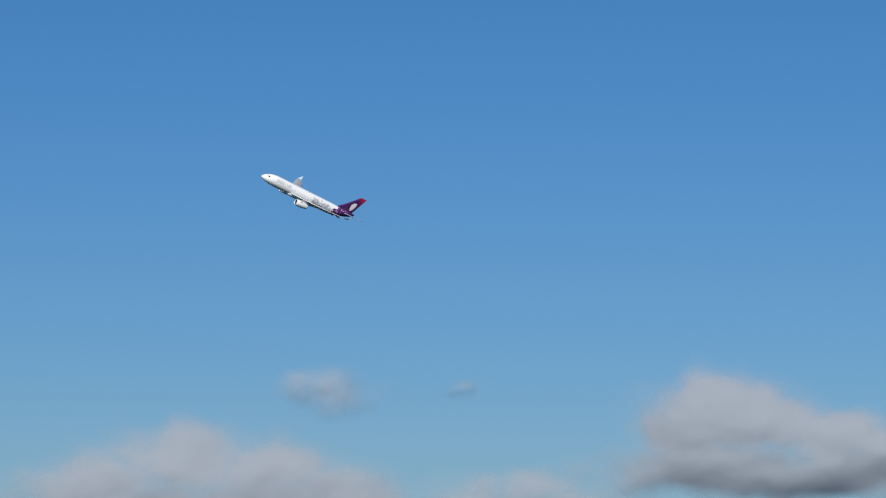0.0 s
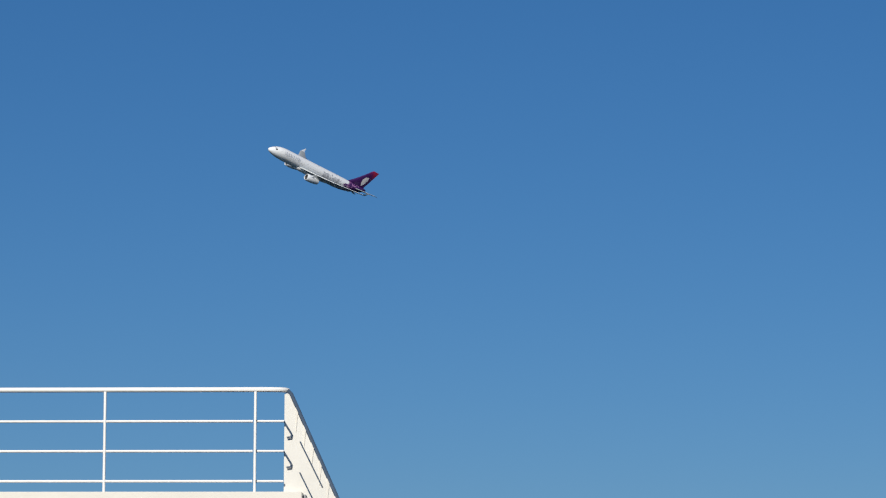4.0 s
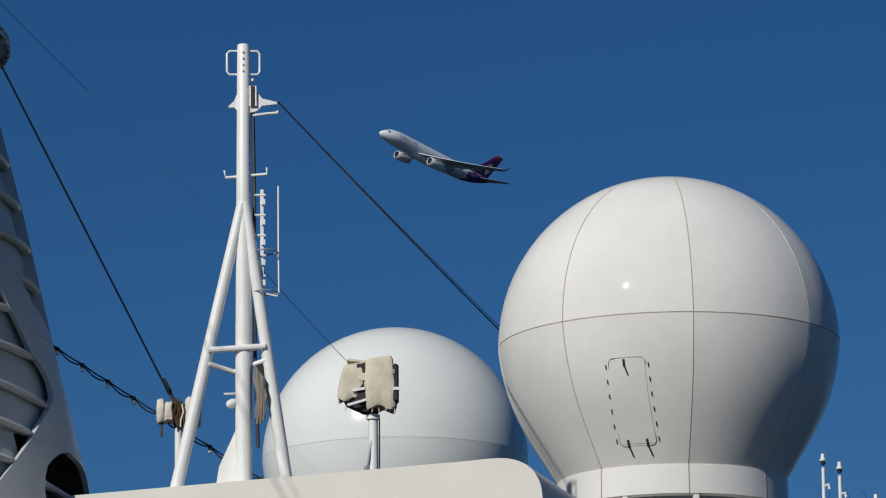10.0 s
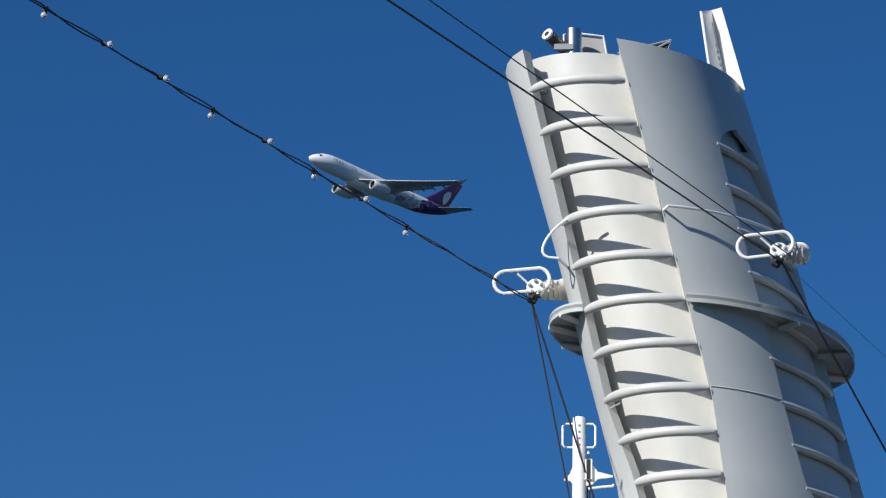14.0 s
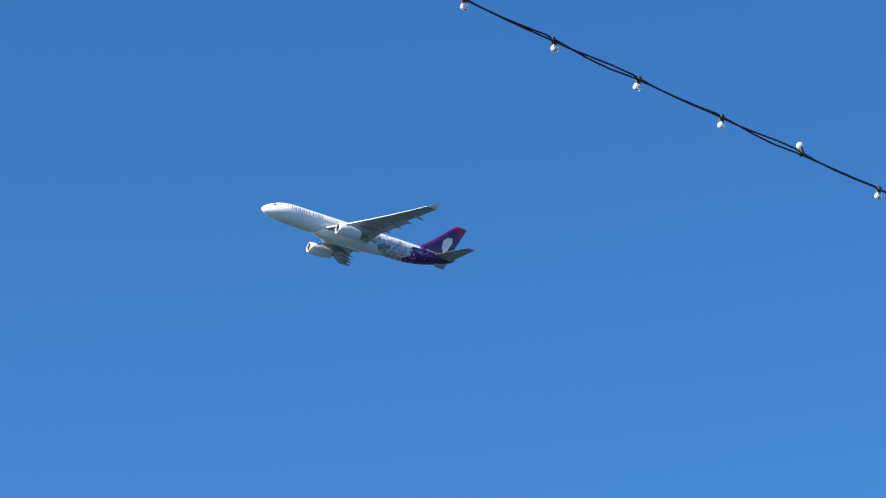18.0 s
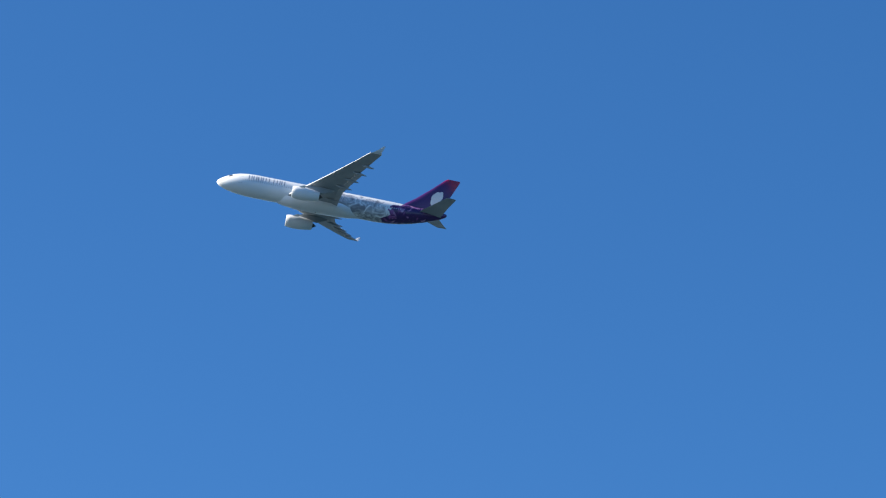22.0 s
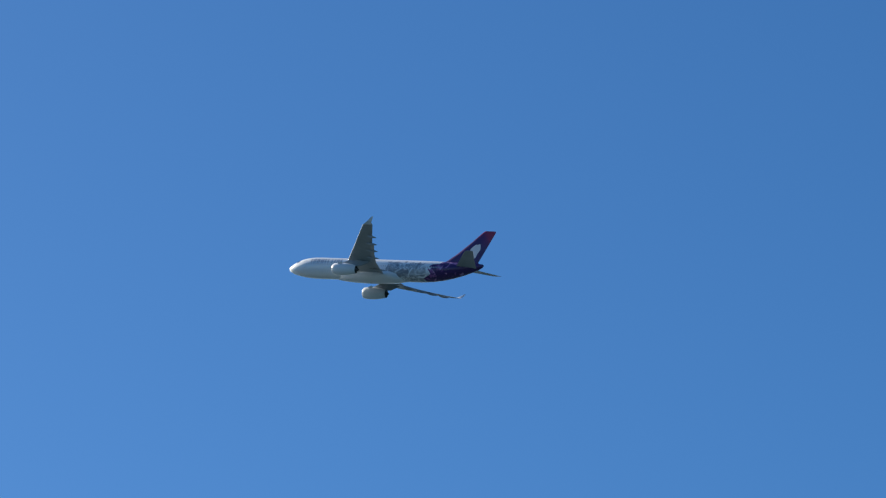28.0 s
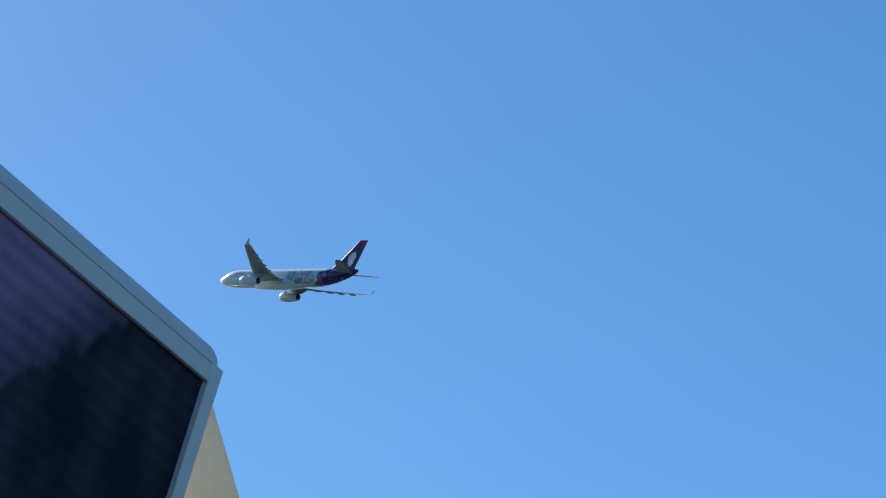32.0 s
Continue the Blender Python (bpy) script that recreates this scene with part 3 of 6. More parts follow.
    for x, n in ((-0.29, 0.05), (-0.02, 0.07), (0.05, 0.10), (0.12, 0.06), (0.21, 0.09)):
        part("tie_cord", Shape().tube([(x, -0.14, 1.80), (x + 0.015, -0.15, 1.80 - n * 0.6), (x + 0.005, -0.15, 1.80 - n)], 0.006, 5), CANVAS, c)


covered_lamp()


# ---- funnel ----
F_D, F_DEEP, F_SKEW = 39.5, 1.55, 0.52
F_BASE_AZ = 12.0
F_Z = (5.0, 7.0, 7.7, 9.4, 12.3, 14.1, 15.0)


def f_centre(z):
    """Sideways place of the funnel's middle at a height over the lens; it rakes, the more the higher."""
    return float(np.interp(z, F_Z, (0.98, 0.58, 0.48, 0.27, -0.48, -0.98, -1.23)))


def f_rx(z):
    return float(np.interp(z, F_Z, (1.75, 1.55, 1.47, 1.27, 1.255, 1.25, 1.25)))


def f_angle(z, x):
    return math.degrees(math.asin(max(-1.0, min(1.0, (x - f_centre(z)) / f_rx(z)))))


def f_left(z):
    return f_angle(z, float(np.interp(z, (5.0, 7.46, 9.39, 10.3, 13.53, 14.2), (-0.45, -0.60, -0.82, -1.14, -1.89, -2.04))))


def f_right(z):
    return f_angle(z, float(np.interp(z, (5.0, 7.1, 7.5, 10.4, 12.25, 13.69, 14.2), (0.42, 0.285, 0.26, -0.13, -0.60, -0.96, -1.09))))


def f_point(z, deg, off=0.0):
    w = radians(deg)
    x = (f_rx(z) + off) * math.sin(w)
    return (f_centre(z) + x, F_SKEW * x - (F_DEEP + off) * math.cos(w), z)


def f_strip(z0, z1, lo, hi, nz=24, nt=12, off=0.0, thick=0.06, rise=0.0):
    """A strip of the curved shell between two heights and two angle limits, with thickness."""
    s = Shape()
    vs, fs = [], []
    for k in range(2):
        for i in range(nz + 1):
            z = z0 + (z1 - z0) * i / nz
            a, b = lo(z), hi(z)
            for j in range(nt + 1):
                deg = a + (b - a) * j / nt
                vs.append(f_point(z + rise * (i / nz) ** 6 * (1 - math.cos(radians(deg))), deg, off - k * thick))
    n = nt + 1
    c = n * (nz + 1)
    for i in range(nz):
        for j in range(nt):
            a = i * n + j
            fs += [(a, a + 1, a + n + 1, a + n), (c + a, c + a + n, c + a + n + 1, c + a + 1)]
        fs += [(i * n, i * n + n, c + i * n + n, c + i * n), (i * n + nt, c + i * n + nt, c + i * n + n + nt, i * n + n + nt)]
    for j in range(nt):
        a = nz * n + j
        fs += [(j, c + j, c + j + 1, j + 1), (a, a + 1, c + a + 1, c + a)]
    return s.add(vs, fs)


def f_slot_right(z):
    """Left edge of the louvred opening on the funnel's flank."""
    return float(np.interp(z, (8.07, 8.21, 8.40, 8.68, 9.05, 9.31, 9.56, 10.3, 11.9, 12.7, 13.13, 13.26, 13.36, 13.44), (92, 74, 60, 50.5, 40, 31, 26.5, 27, 30.5, 32, 33.5, 36, 41, 50)))


def f_low_left(z):
    """Near edge of the lower opening under the diagonal brace."""
    return float(np.interp(z, (6.2, 6.61, 7.09, 7.77, 8.40, 8.52, 8.60), (12, 12, 15, 18, 20, 21.5, 26)))


def f_low_right(z):
    """Far edge of the lower opening."""
    return float(np.interp(z, (6.2, 6.67, 7.07, 7.30, 7.42, 7.51, 7.58, 7.67, 7.83, 8.13, 8.39, 8.55, 8.60), (13, 30, 45, 55, 59.5, 60.5, 60, 58, 50, 44, 38.5, 33, 26)))


def f_slot_far(z):
    """Far edge of that opening, which closes to a point at the top."""
    return float(np.interp(z, (12.2, 12.5, 12.87, 13.26, 13.38, 13.44), (100, 86, 75, 62, 56, 50)))


def f_recess(z0, z1, lo, hi, deep, nz=24, nt=14):
    """The back wall of a slot, set straight back from the shell, with its two cheeks."""
    vs, fs = [], []
    for i in range(nz + 1):
        z = z0 + (z1 - z0) * i / nz
        row = [Vector(f_point(z, lo(z) + (hi(z) - lo(z)) * j / nt)) for j in range(nt + 1)]
        vs += [row[0]] + [p + Vector((0, deep, 0)) for p in row] + [row[-1]]
    n = nt + 3
    for i in range(nz):
        fs += [(i * n + j, i * n + j + 1, (i + 1) * n + j + 1, (i + 1) * n + j) for j in range(n - 1)]
    return Shape().add(vs, fs)


CAMERA_BODY = surface("brown_grey_camera_housing", (0.10, 0.08, 0.075), 0.4)
ARCH_SHADE = surface("arch_opening_shade", (0.02, 0.025, 0.035), 0.7)
HOOD = surface("vent_hood_grey", (0.36, 0.35, 0.33), 0.5)


def funnel():
    f = thing("funnel", "off-white raked ship funnel with louvred slots and a collar platform", "funnel", spot(F_BASE_AZ, F_D, 0))
    z0, zt = 5.2, 13.9
    # The sunlit left shell is off-white; faces turned from the sun are grey.
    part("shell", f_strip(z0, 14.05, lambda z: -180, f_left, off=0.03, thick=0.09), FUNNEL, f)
    part("shell", f_strip(z0, 8.60, f_right, f_low_left, 40), FUNNEL_SHADED, f)
    part("shell", f_strip(8.60, 9.25, f_right, f_slot_right, 16), FUNNEL_SHADED, f)
    part("shell", f_strip(9.254, 14.10, f_right, f_slot_right, 60, rise=0.17), FUNNEL_SHADED, f)
    part("shell", f_strip(12.2, 14.10, f_slot_far, lambda z: 100.0, 60, 8, rise=0.17), FUNNEL_SHADED, f)
    part("shell", f_strip(z0, 14.10, lambda z: 100, lambda z: 180, rise=0.17), FUNNEL_SHADED, f)
    part("brace", f_strip(6.89, 8.60, f_low_right, lambda z: min(100.0, f_slot_right(z)) if z > 8.07 else 100.0, 60, 10), FUNNEL_SHADED, f, "diagonal brace and skirt between the louvred openings")
    arch_near = lambda z: float(np.interp(z, (5.2, 6.38, 6.55, 6.66, 6.76, 6.83, 6.87, 6.89), (33, 39, 41.5, 44, 49, 54, 58.5, 62)))
    arch_far = lambda z: float(np.interp(z, (5.2, 6.6, 6.75, 6.83, 6.87, 6.89), (97, 94, 86, 77, 68, 62)))
    part("skirt", f_strip(z0, 6.888, f_low_right, arch_near, 30, 6), FUNNEL_SHADED, f, "skirt beside the dark arched opening")
    part("skirt", f_strip(z0, 6.888, arch_far, lambda z: 100.0, 30, 4), FUNNEL_SHADED, f)
    # Near-black sheet gives the arch its inner shade by colour.
    part("inner_wall", f_strip(z0, 7.2, lambda z: 32.0, lambda z: 104.0, 4, 16, off=-0.47, thick=0.03), ARCH_SHADE, f, "near-black sheet painted as shade in the arched opening")
    part("beam", Shape().tube([f_point(6.60, 36, -0.2), f_point(6.44, 66, -0.2)], 0.04, 8), FUNNEL_SHADED, f)
    core = part("core", f_strip(z0, zt - 0.2, lambda z: -180, lambda z: 180, 20, 48, off=-0.80), FUNNEL, f, "recessed inner wall")
    part("recess", f_recess(z0, 14.07, lambda z: f_left(z) - 0.5, lambda z: f_right(z) + 0.5, 0.41), FUNNEL, f, "cream recessed wall behind the louvres")
    part("flank_recess", f_strip(6.95, 13.9, lambda z: f_slot_right(z) - 3 if z > 9.3 else 10.0, lambda z: 104.0, 24, 14, off=-0.125, thick=0.03), FUNNEL_SHADED, f, "wall behind the flank louvres, its shade put in grey")
    cheek = lambda z: min(80.0, f_slot_far(z) - 3)
    part("slot_cheek", Shape().loft([[f_point(z, cheek(z) + a, off) for a, off in ((0, 0.0), (1.5, 0.0), (1.5, -0.30), (0, -0.30))] for z in [8.2 + 0.3 * k for k in range(18)]]), FUNNEL_SHADED, f, "far cheek of the louvred opening")
    levels = [13.63, 13.17, 12.71, 12.23, 11.76, 11.30, 10.84, 10.38, 9.93, 9.49, 9.04, 8.63, 8.24, 7.86, 7.48, 7.10, 6.70, 6.30, 5.90, 5.50]
    for z in levels:
        pts = [f_point(z, a, 0.012) for a in np.linspace(f_left(z) - 1.5, f_right(z) - 1.6, 13)]
        part("louvre", Shape().tube(pts, [0.03, 0.046] + [0.052] * 10 + [0.03], 14, flat=1.0), FUNNEL, f)
    for z in levels[1:12]:
        hi = min(84.0, f_slot_far(z) - 1)
        if f_slot_right(z) < hi - 4:
            part("louvre", Shape().tube([f_point(z, a, -0.055) for a in np.linspace(f_slot_right(z) - 2, hi, 12)], [0.05] * 11 + [0.03], 8, flat=0.8), FUNNEL_SHADED, f)
    for z, fall in ((8.26, 0.04), (7.88, 0.09), (7.49, 0.18), (7.10, 0.14), (6.71, 0.08)):
        a0, a1 = f_low_left(z) - 2, f_low_right(z - fall) + 1
        part("louvre", Shape().tube([f_point(z - fall * i / 9, a0 + (a1 - a0) * i / 9, -0.055) for i in range(10)], [0.05] * 9 + [0.03], 8, flat=0.8), FUNNEL, f)
    part("flank_recess", f_strip(z0, 6.946, lambda z: 10.0, lambda z: 34.0, 6, 6, off=-0.12, thick=0.03), FUNNEL_SHADED, f)
    # collar platform on the flank, and its small counterpart
    for lo, hi, wide, zc in ((f_right(11.34) + 0.4, 125, 0.345, 11.34), (-138, -64, 0.30, 11.36)):
        s = Shape()
        n = 26
        outer, inner = [], []
        for i in range(n + 1):
            a = lo + (hi - lo) * i / n
            u = i / n if hi > 0 else 1 - i / n
            e = wide * (0.22 + 0.78 * min(1, (u * 2.4) ** 0.9)) if hi > 0 else wide * math.sin(math.pi * (0.12 + 0.88 * i / n)) ** 0.5
            outer.append(Vector(f_point(zc, a, max(e, 0.05))))
            inner.append(Vector(f_point(zc, a, -0.02)))
        vs = [tuple(p + Vector((0, 0, d))) for d in (0, -0.035) for pair in zip(outer, inner) for p in pair]
        c = 2 * (n + 1)
        fs = []
        for i in range(n):
            a = 2 * i
            fs += [(a, a + 2, a + 3, a + 1), (c + a, c + a + 1, c + a + 3, c + a + 2), (a, c + a, c + a + 2, a + 2), (a + 1, a + 3, c + a + 3, c + a + 1)]
        fs += [(0, 1, c + 1, c), (2 * n, c + 2 * n, c + 2 * n + 1, 2 * n + 1)]
        col = part("collar", s.add(vs, fs), FUNNEL_SHADED, f, "curved collar platform")
        lip = [[tuple(p + Vector((0, 0, 0.02))), tuple(p + Vector((0, 0, -0.075))), tuple(p * 0.985 + Vector((0, 0, -0.075 + p.z * 0.015))), tuple(p * 0.985 + Vector((0, 0, 0.02 + p.z * 0.015)))] for i, p in enumerate(outer)]
        part("lip", Shape().loft(lip), FUNNEL_SHADED, col)
        for i in (9, 16, 22):
            p, q = outer[i], inner[i]
            part("gusset", Shape().tube([p + Vector((0, 0, -0.06)), q + Vector((0, 0, -0.10))], 0.03, 4, flat=1.6), FUNNEL, col)
    # weld seams
    for z, rise, a0, a1 in ((9.20, 0.14, f_right(9.2), 31), (10.41, 0, f_right(10.41), 26), (7.92, 0, -4, 18.5), (8.06, 0, 52, 74), (8.9, 0, -90, -57), (10.3, 0, -90, -58)):
        part("weld_seam", Shape().tube([f_point(z + rise * k, a0 + (a1 - a0) * k, 0.002) for k in np.linspace(0, 1, 8)], 0.008, 6), FUNNEL, f)
    # grab rails
    part("grab_rail", Shape().tube([f_point(12.25, f_right(12.25) + 0.5, 0.0)] + [f_point(12.255 + 0.008 * i, -3 + 6 * i, 0.14) for i in range(0, 13)] + [f_point(12.36, 76, 0.0)], 0.016, 8), WHITE, f)
    part("grab_hoop", Shape().tube([Vector(f_point(12.0, -62, 0.02)) + Vector((0.035 - 0.26 * math.sin(radians(a)) ** 0.7 + 0.165 * math.cos(radians(a)), -0.1, 0.235 * math.cos(radians(a)) + 0.045)) for a in range(0, 181, 15)] + [f_point(11.80, -72, 0.02)], 0.014, 8), WHITE, f)
    part("stay_wire", Shape().tube([f_point(9.3, -88, 0.03), f_point(8.6, -66, 0.12), f_point(7.9, -52, 0.04)], 0.01, 6), GREY, f)
    # head: exhaust pipe, plates, mast plate
    # Plate out of sight, widened to keep sun from falling into the flank slot.
    part("sun_blocking_head_plate", f_strip(zt - 0.22, zt - 0.17, lambda z: f_right(z) + 3, lambda z: 357 + f_left(z), 1, 48, off=-0.05, thick=0.9), GREY, f)
    part("exhaust_pipe", Shape().lathe([(0.0, 0.9), (0.085, 0.9), (0.09, 0.0)], 18, m=Matrix.Translation((-1.54, -0.62, 13.66))), STEEL, f, "brushed steel exhaust pipe")
    part("camera_bracket", Shape().box((-1.64, -0.70, 14.34), (0.2, 0.05, 0.06)), GREY, f)
    ca = part("camera_body", Shape().lathe([(0.0, -0.26), (0.06, -0.26), (0.062, 0.0), (0.07, 0.03), (0.05, 0.04), (0.0, 0.03)], 16, m=pose(-1.785, -0.72, 14.455, 70, 0, -40)), CAMERA_BODY, f, "brown round camera with a white face")
    part("camera_lens", Shape().lathe([(0.03, 0.05), (0.066, 0.05), (0.07, 0.03)], 14, m=pose(-1.785, -0.72, 14.455, 70, 0, -40)), WHITE, ca, "white face ring")
    hood = part("vent_hood", Shape().prism([(-1.60, 13.7), (-1.10, 13.7), (-1.235, 14.55), (-1.61, 14.60)], -0.40, -0.12), HOOD, f, "grey vent hood with pale edges")
    part("hood_edge", Shape().tube([(-1.65, -0.42, 14.0), (-1.65, -0.42, 14.585), (-1.60, -0.42, 14.61), (-1.235, -0.42, 14.56), (-1.13, -0.42, 13.95)], 0.012, 6), WHITE, hood)
    flap = part("vent_flap", Shape().prism([(-0.81, 14.43), (-0.54, 14.50), (-0.57, 14.40), (-0.80, 14.30)], -0.40, -0.36), BLACK, f, "raised dark vent flap")
    part("flap_frame", Shape().tube([(-0.82, -0.41, 14.44), (-0.52, -0.41, 14.515), (-0.555, -0.41, 14.40), (-0.56, -0.41, 13.9)], 0.010, 6), GREY, flap)
    part("flap_stay", Shape().tube([(-0.72, -0.41, 14.40), (-0.53, -0.41, 14.50)], 0.012, 6).tube([(-1.08, -0.41, 14.36), (-1.02, -0.41, 14.42), (-1.0, -0.41, 13.9)], 0.02, 6), GREY, flap)
    mp = part("mast_plate", Shape().loft([[(-0.095, 0.05, 14.1), (0.078, 0.30, 14.1), (0.088, 0.29, 14.1), (-0.085, 0.03, 14.1)], [(-0.214, 0.05, 15.0), (-0.112, 0.30, 15.11), (-0.10, 0.29, 15.11), (-0.20, 0.03, 15.0)]]), WHITE, f, "slanted white channel plate")
    part("flange", Shape().loft([[(0.078, 0.31, 14.1), (0.25, 0.14, 14.15), (0.255, 0.17, 14.15), (0.083, 0.34, 14.1)], [(-0.112, 0.31, 15.11), (0.007, 0.14, 15.08), (0.012, 0.17, 15.08), (-0.107, 0.34, 15.11)]]), WHITE, mp)
    part("edge", Shape().tube([(-0.095, 0.04, 14.1), (-0.214, 0.04, 15.0)], 0.012, 6), WHITE, mp)
    part("perforated_strip", Shape().prism([(0.055, 14.0), (0.075, 14.0), (-0.09, 14.95), (-0.11, 14.95)], 0.23, 0.26), GREY, mp)
    for k in range(8):
        part("stud", Shape().box((0.04 - 0.0174 * k * 0.75, 0.22, 14.15 + 0.075 * k), (0.03, 0.03, 0.04)), WHITE, mp)
    # deck camera on an arm
    p = Vector(f_point(7.23, -27, 0.12))
    dc = part("dome_camera", Shape().lathe([(0.0, 0.12), (0.06, 0.12), (0.075, 0.06), (0.075, -0.06), (0.0, -0.07)], 16, m=Matrix.Translation(p) @ pose(0, 0, 0, 60, 0, 10)), WHITE, f, "white dome camera on an arm")
    part("camera_eye", Shape().lathe([(0.0, 0.185), (0.04, 0.175), (0.06, 0.14), (0.062, 0.115)], 16, m=Matrix.Translation(p) @ pose(0, 0, 0, 60, 0, 10)), GLASS_DARK, dc)
    part("camera_arm", Shape().tube([p + Vector((0.06, 0.02, 0.0)), p + Vector((0.55, 0.1, 0.02))], 0.03, 8), WHITE, dc)
    return f


funnel()


# ---- pulley brackets on the funnel ----
PALE_ROPE = surface("pale_weathered_rope", (0.50, 0.46, 0.38), 0.9, vary=0.2, scale=12, bump=0.3)
PULLEY_PAINT = surface("dulled_white_bracket_paint", (0.70, 0.685, 0.64), 0.45, vary=0.08, scale=9, bump=0.1)


def pulley(az, dist, z, label, reach):
    p = thing("pulley_bracket", label, "pulley", spot(az, dist, z) @ Matrix.Scale(dist / 36.9, 4), group="pulley brackets")
    part("arm", Shape().tube([(0.02, -0.02, 0.08), (0.09, 0.06, 0.10), (reach, 0.34, 0.19)], [0.07, 0.095, 0.105], 16), PULLEY_PAINT, p)
    part("arm_collar", Shape().tube([(reach - 0.02, 0.30, 0.177), (reach, 0.335, 0.19)], 0.112, 16), WHITE, p)
    part("drum", Shape().lathe([(0.0, 0.07), (0.075, 0.07), (0.09, 0.05), (0.09, -0.05), (0.075, -0.07), (0, -0.07)], 18, m=pose(-0.02, -0.05, 0.08, 90)), WHITE, p)
    lp = []
    for cx, a0 in ((0.0, -80), (-0.31, 100)):
        lp += [(cx + 0.115 * math.cos(radians(a0 + b)), -0.10, 0.13 + 0.115 * math.sin(radians(a0 + b)) + 0.12 * (cx + 0.3)) for b in range(0, 161, 20)]
    part("guard_loop", Shape().tube(lp, 0.018, 8, closed=True), WHITE, p)
    part("guard_strut", Shape().tube([(-0.2, -0.10, 0.22), (0.0, -0.03, 0.05)], 0.012, 6), WHITE, p)
    for k in range(5):
        w = radians(72 * k + 20)
        part("bolt", Shape().box((0, 0, 0), (0.03, 0.03, 0.03), pose(-0.02 + 0.06 * math.cos(w), -0.13, 0.08 + 0.06 * math.sin(w), 0, 72 * k), bevel=0.006), GREY, p)
    part("rope_turns", Shape().tube([(0.075 + 0.010 * k, -0.02 + 0.006 * k + 0.10 * math.cos(k * 1.2), 0.09 + 0.10 * math.sin(k * 1.2)) for k in range(16)], 0.010, 6), PALE_ROPE, p, "pale rope turns")
    part("shackle", Shape().box((-0.03, -0.08, -0.05), (0.10, 0.07, 0.10), pose(0, 0, 0, 0, 30), bevel=0.02), BLACK, p, "black shackle with cable ends")
    part("cable_knot", Shape().tube([(-0.08, -0.1, 0.02), (0.03, -0.12, -0.02), (0.0, -0.1, 0.05), (-0.06, -0.12, -0.04)], 0.02, 6), BLACK, p)
    return p


pulley(11.12, 37.7, 11.63, "white pulley bracket with oval guard on the funnel flank", 0.19)
pulley(14.80, 39.0, 11.65, "white pulley bracket with oval guard, holding the lamp string", 0.27)


# ---- cables ----
def bearing(az, el, dist):
    h = heading(az)
    return EYE + h * dist + Vector((0, 0, dist * math.tan(radians(el))))


def cable(name, label, a, b, sag, r, mat=BLACK, n=16, twist=0.0):
    a, b = Vector(a), Vector(b)
    s = Shape()
    for k in range(2 if twist else 1):
        pts = []
        for i in range(n + 1):
            u = i / n
            w = 2 * math.pi * (u * n / 4) + math.pi * k
            pts.append(a.lerp(b, u) - Vector((0, 0, 4 * sag * u * (1 - u))) + Vector((twist * math.sin(w), 0, twist * math.cos(w))))
        s.tube(pts, r, 6)
    c = thing(name, label, "cable", Matrix.Translation(a))
    part("strand", Shape().add([tuple(Vector(v) - a) for v in s.v], s.f), mat, c)
    return c


RL = EYE + Vector((-9.46, 35.56, 10.97)) * 1.057
RR = bearing(11.12, 17.15, 37.6)


def lamp_string():
    """Festoon lamps on a twisted pair that climbs from the funnel towards the viewer."""
    t = thing("festoon_string", "string of clear round festoon bulbs on a black twisted cable", "string lights", Matrix.Translation(RL))
    step = Vector((-0.1968, -0.7941, 0.0283)) * 1.057
    path = lambda u: RL + step * (u * n) + Vector((0, 0, 0.000264 * (u * n) ** 2))
    n = 38
    for k in range(2):
        pts = []
        for i in range(4 * n + 1):
            u = i / (4 * n)
            w = 2 * math.pi * i / 8 + math.pi * k
            lump = 0.010 + 0.008 * math.sin(i * 0.7)
            pts.append(path(u) - RL + Vector((lump * math.sin(w), 0, lump * math.cos(w) - 0.012 * math.sin(math.pi * (i % 4) / 4))))
        part("cable", Shape().tube(pts, 0.0068, 6), BLACK, t, "black twisted cable")
    bulb = Shape().lathe([(0.0, -0.094), (0.014, -0.092), (0.026, -0.083), (0.031, -0.068), (0.027, -0.052), (0.017, -0.040), (0.013, -0.035)], 16).mesh("bulb", BULB)
    cap = Shape().lathe([(0.0, 0.02), (0.02, 0.018), (0.024, 0.0), (0.02, -0.04), (0.0, -0.04)], 10).mesh("socket", BLACK)
    for i in range(1, n - 2):
        u = (i + 1.923) / n
        p = path(u) - RL
        up = i in UP_BULBS
        m = Matrix.Translation(p + Vector((0, 0, 0.0 if up else -0.005))) @ pose(0, 0, 0, 180 if up else 12 * math.sin(i * 2.3), -78 if i in SIDE_BULBS else 10 * math.sin(i * 1.7))
        s = part("socket", cap, BLACK, t)
        s.matrix_basis = m
        g = part("bulb", bulb, BULB, s)


BULB = bpy.data.materials.new("clear_bulb_glass")
BULB.use_nodes = True
_b = BULB.node_tree.nodes["Principled BSDF"]
_b.inputs["Base Color"].default_value = (0.90, 0.92, 0.92, 1)
_b.inputs["Roughness"].default_value = 0.12
_b.inputs["Transmission Weight"].default_value = 0.6
UP_BULBS, SIDE_BULBS = (12, 14), (2, 4, 6, 7)
lamp_string()
cable("hoist_cable", "black hoist cable from the pulley towards the open deck", RR, bearing(24.0, 24.75, 24.0), 0.0, 0.009)
cable("hoist_cable", "thin black hoist cable beside its twin", RR + Vector((0.1, 0, 0.05)), bearing(24.0, 25.4, 24.0), 0.0, 0.006)
cable("halyard", "black cable pair down from the lamp string pulley", RL, bearing(13.75, 11.0, 39.5), 0.0, 0.010)
cable("halyard", "black cable down to the far signal mast", RL, bearing(13.05, 11.0, 39.5), 0.0, 0.010)
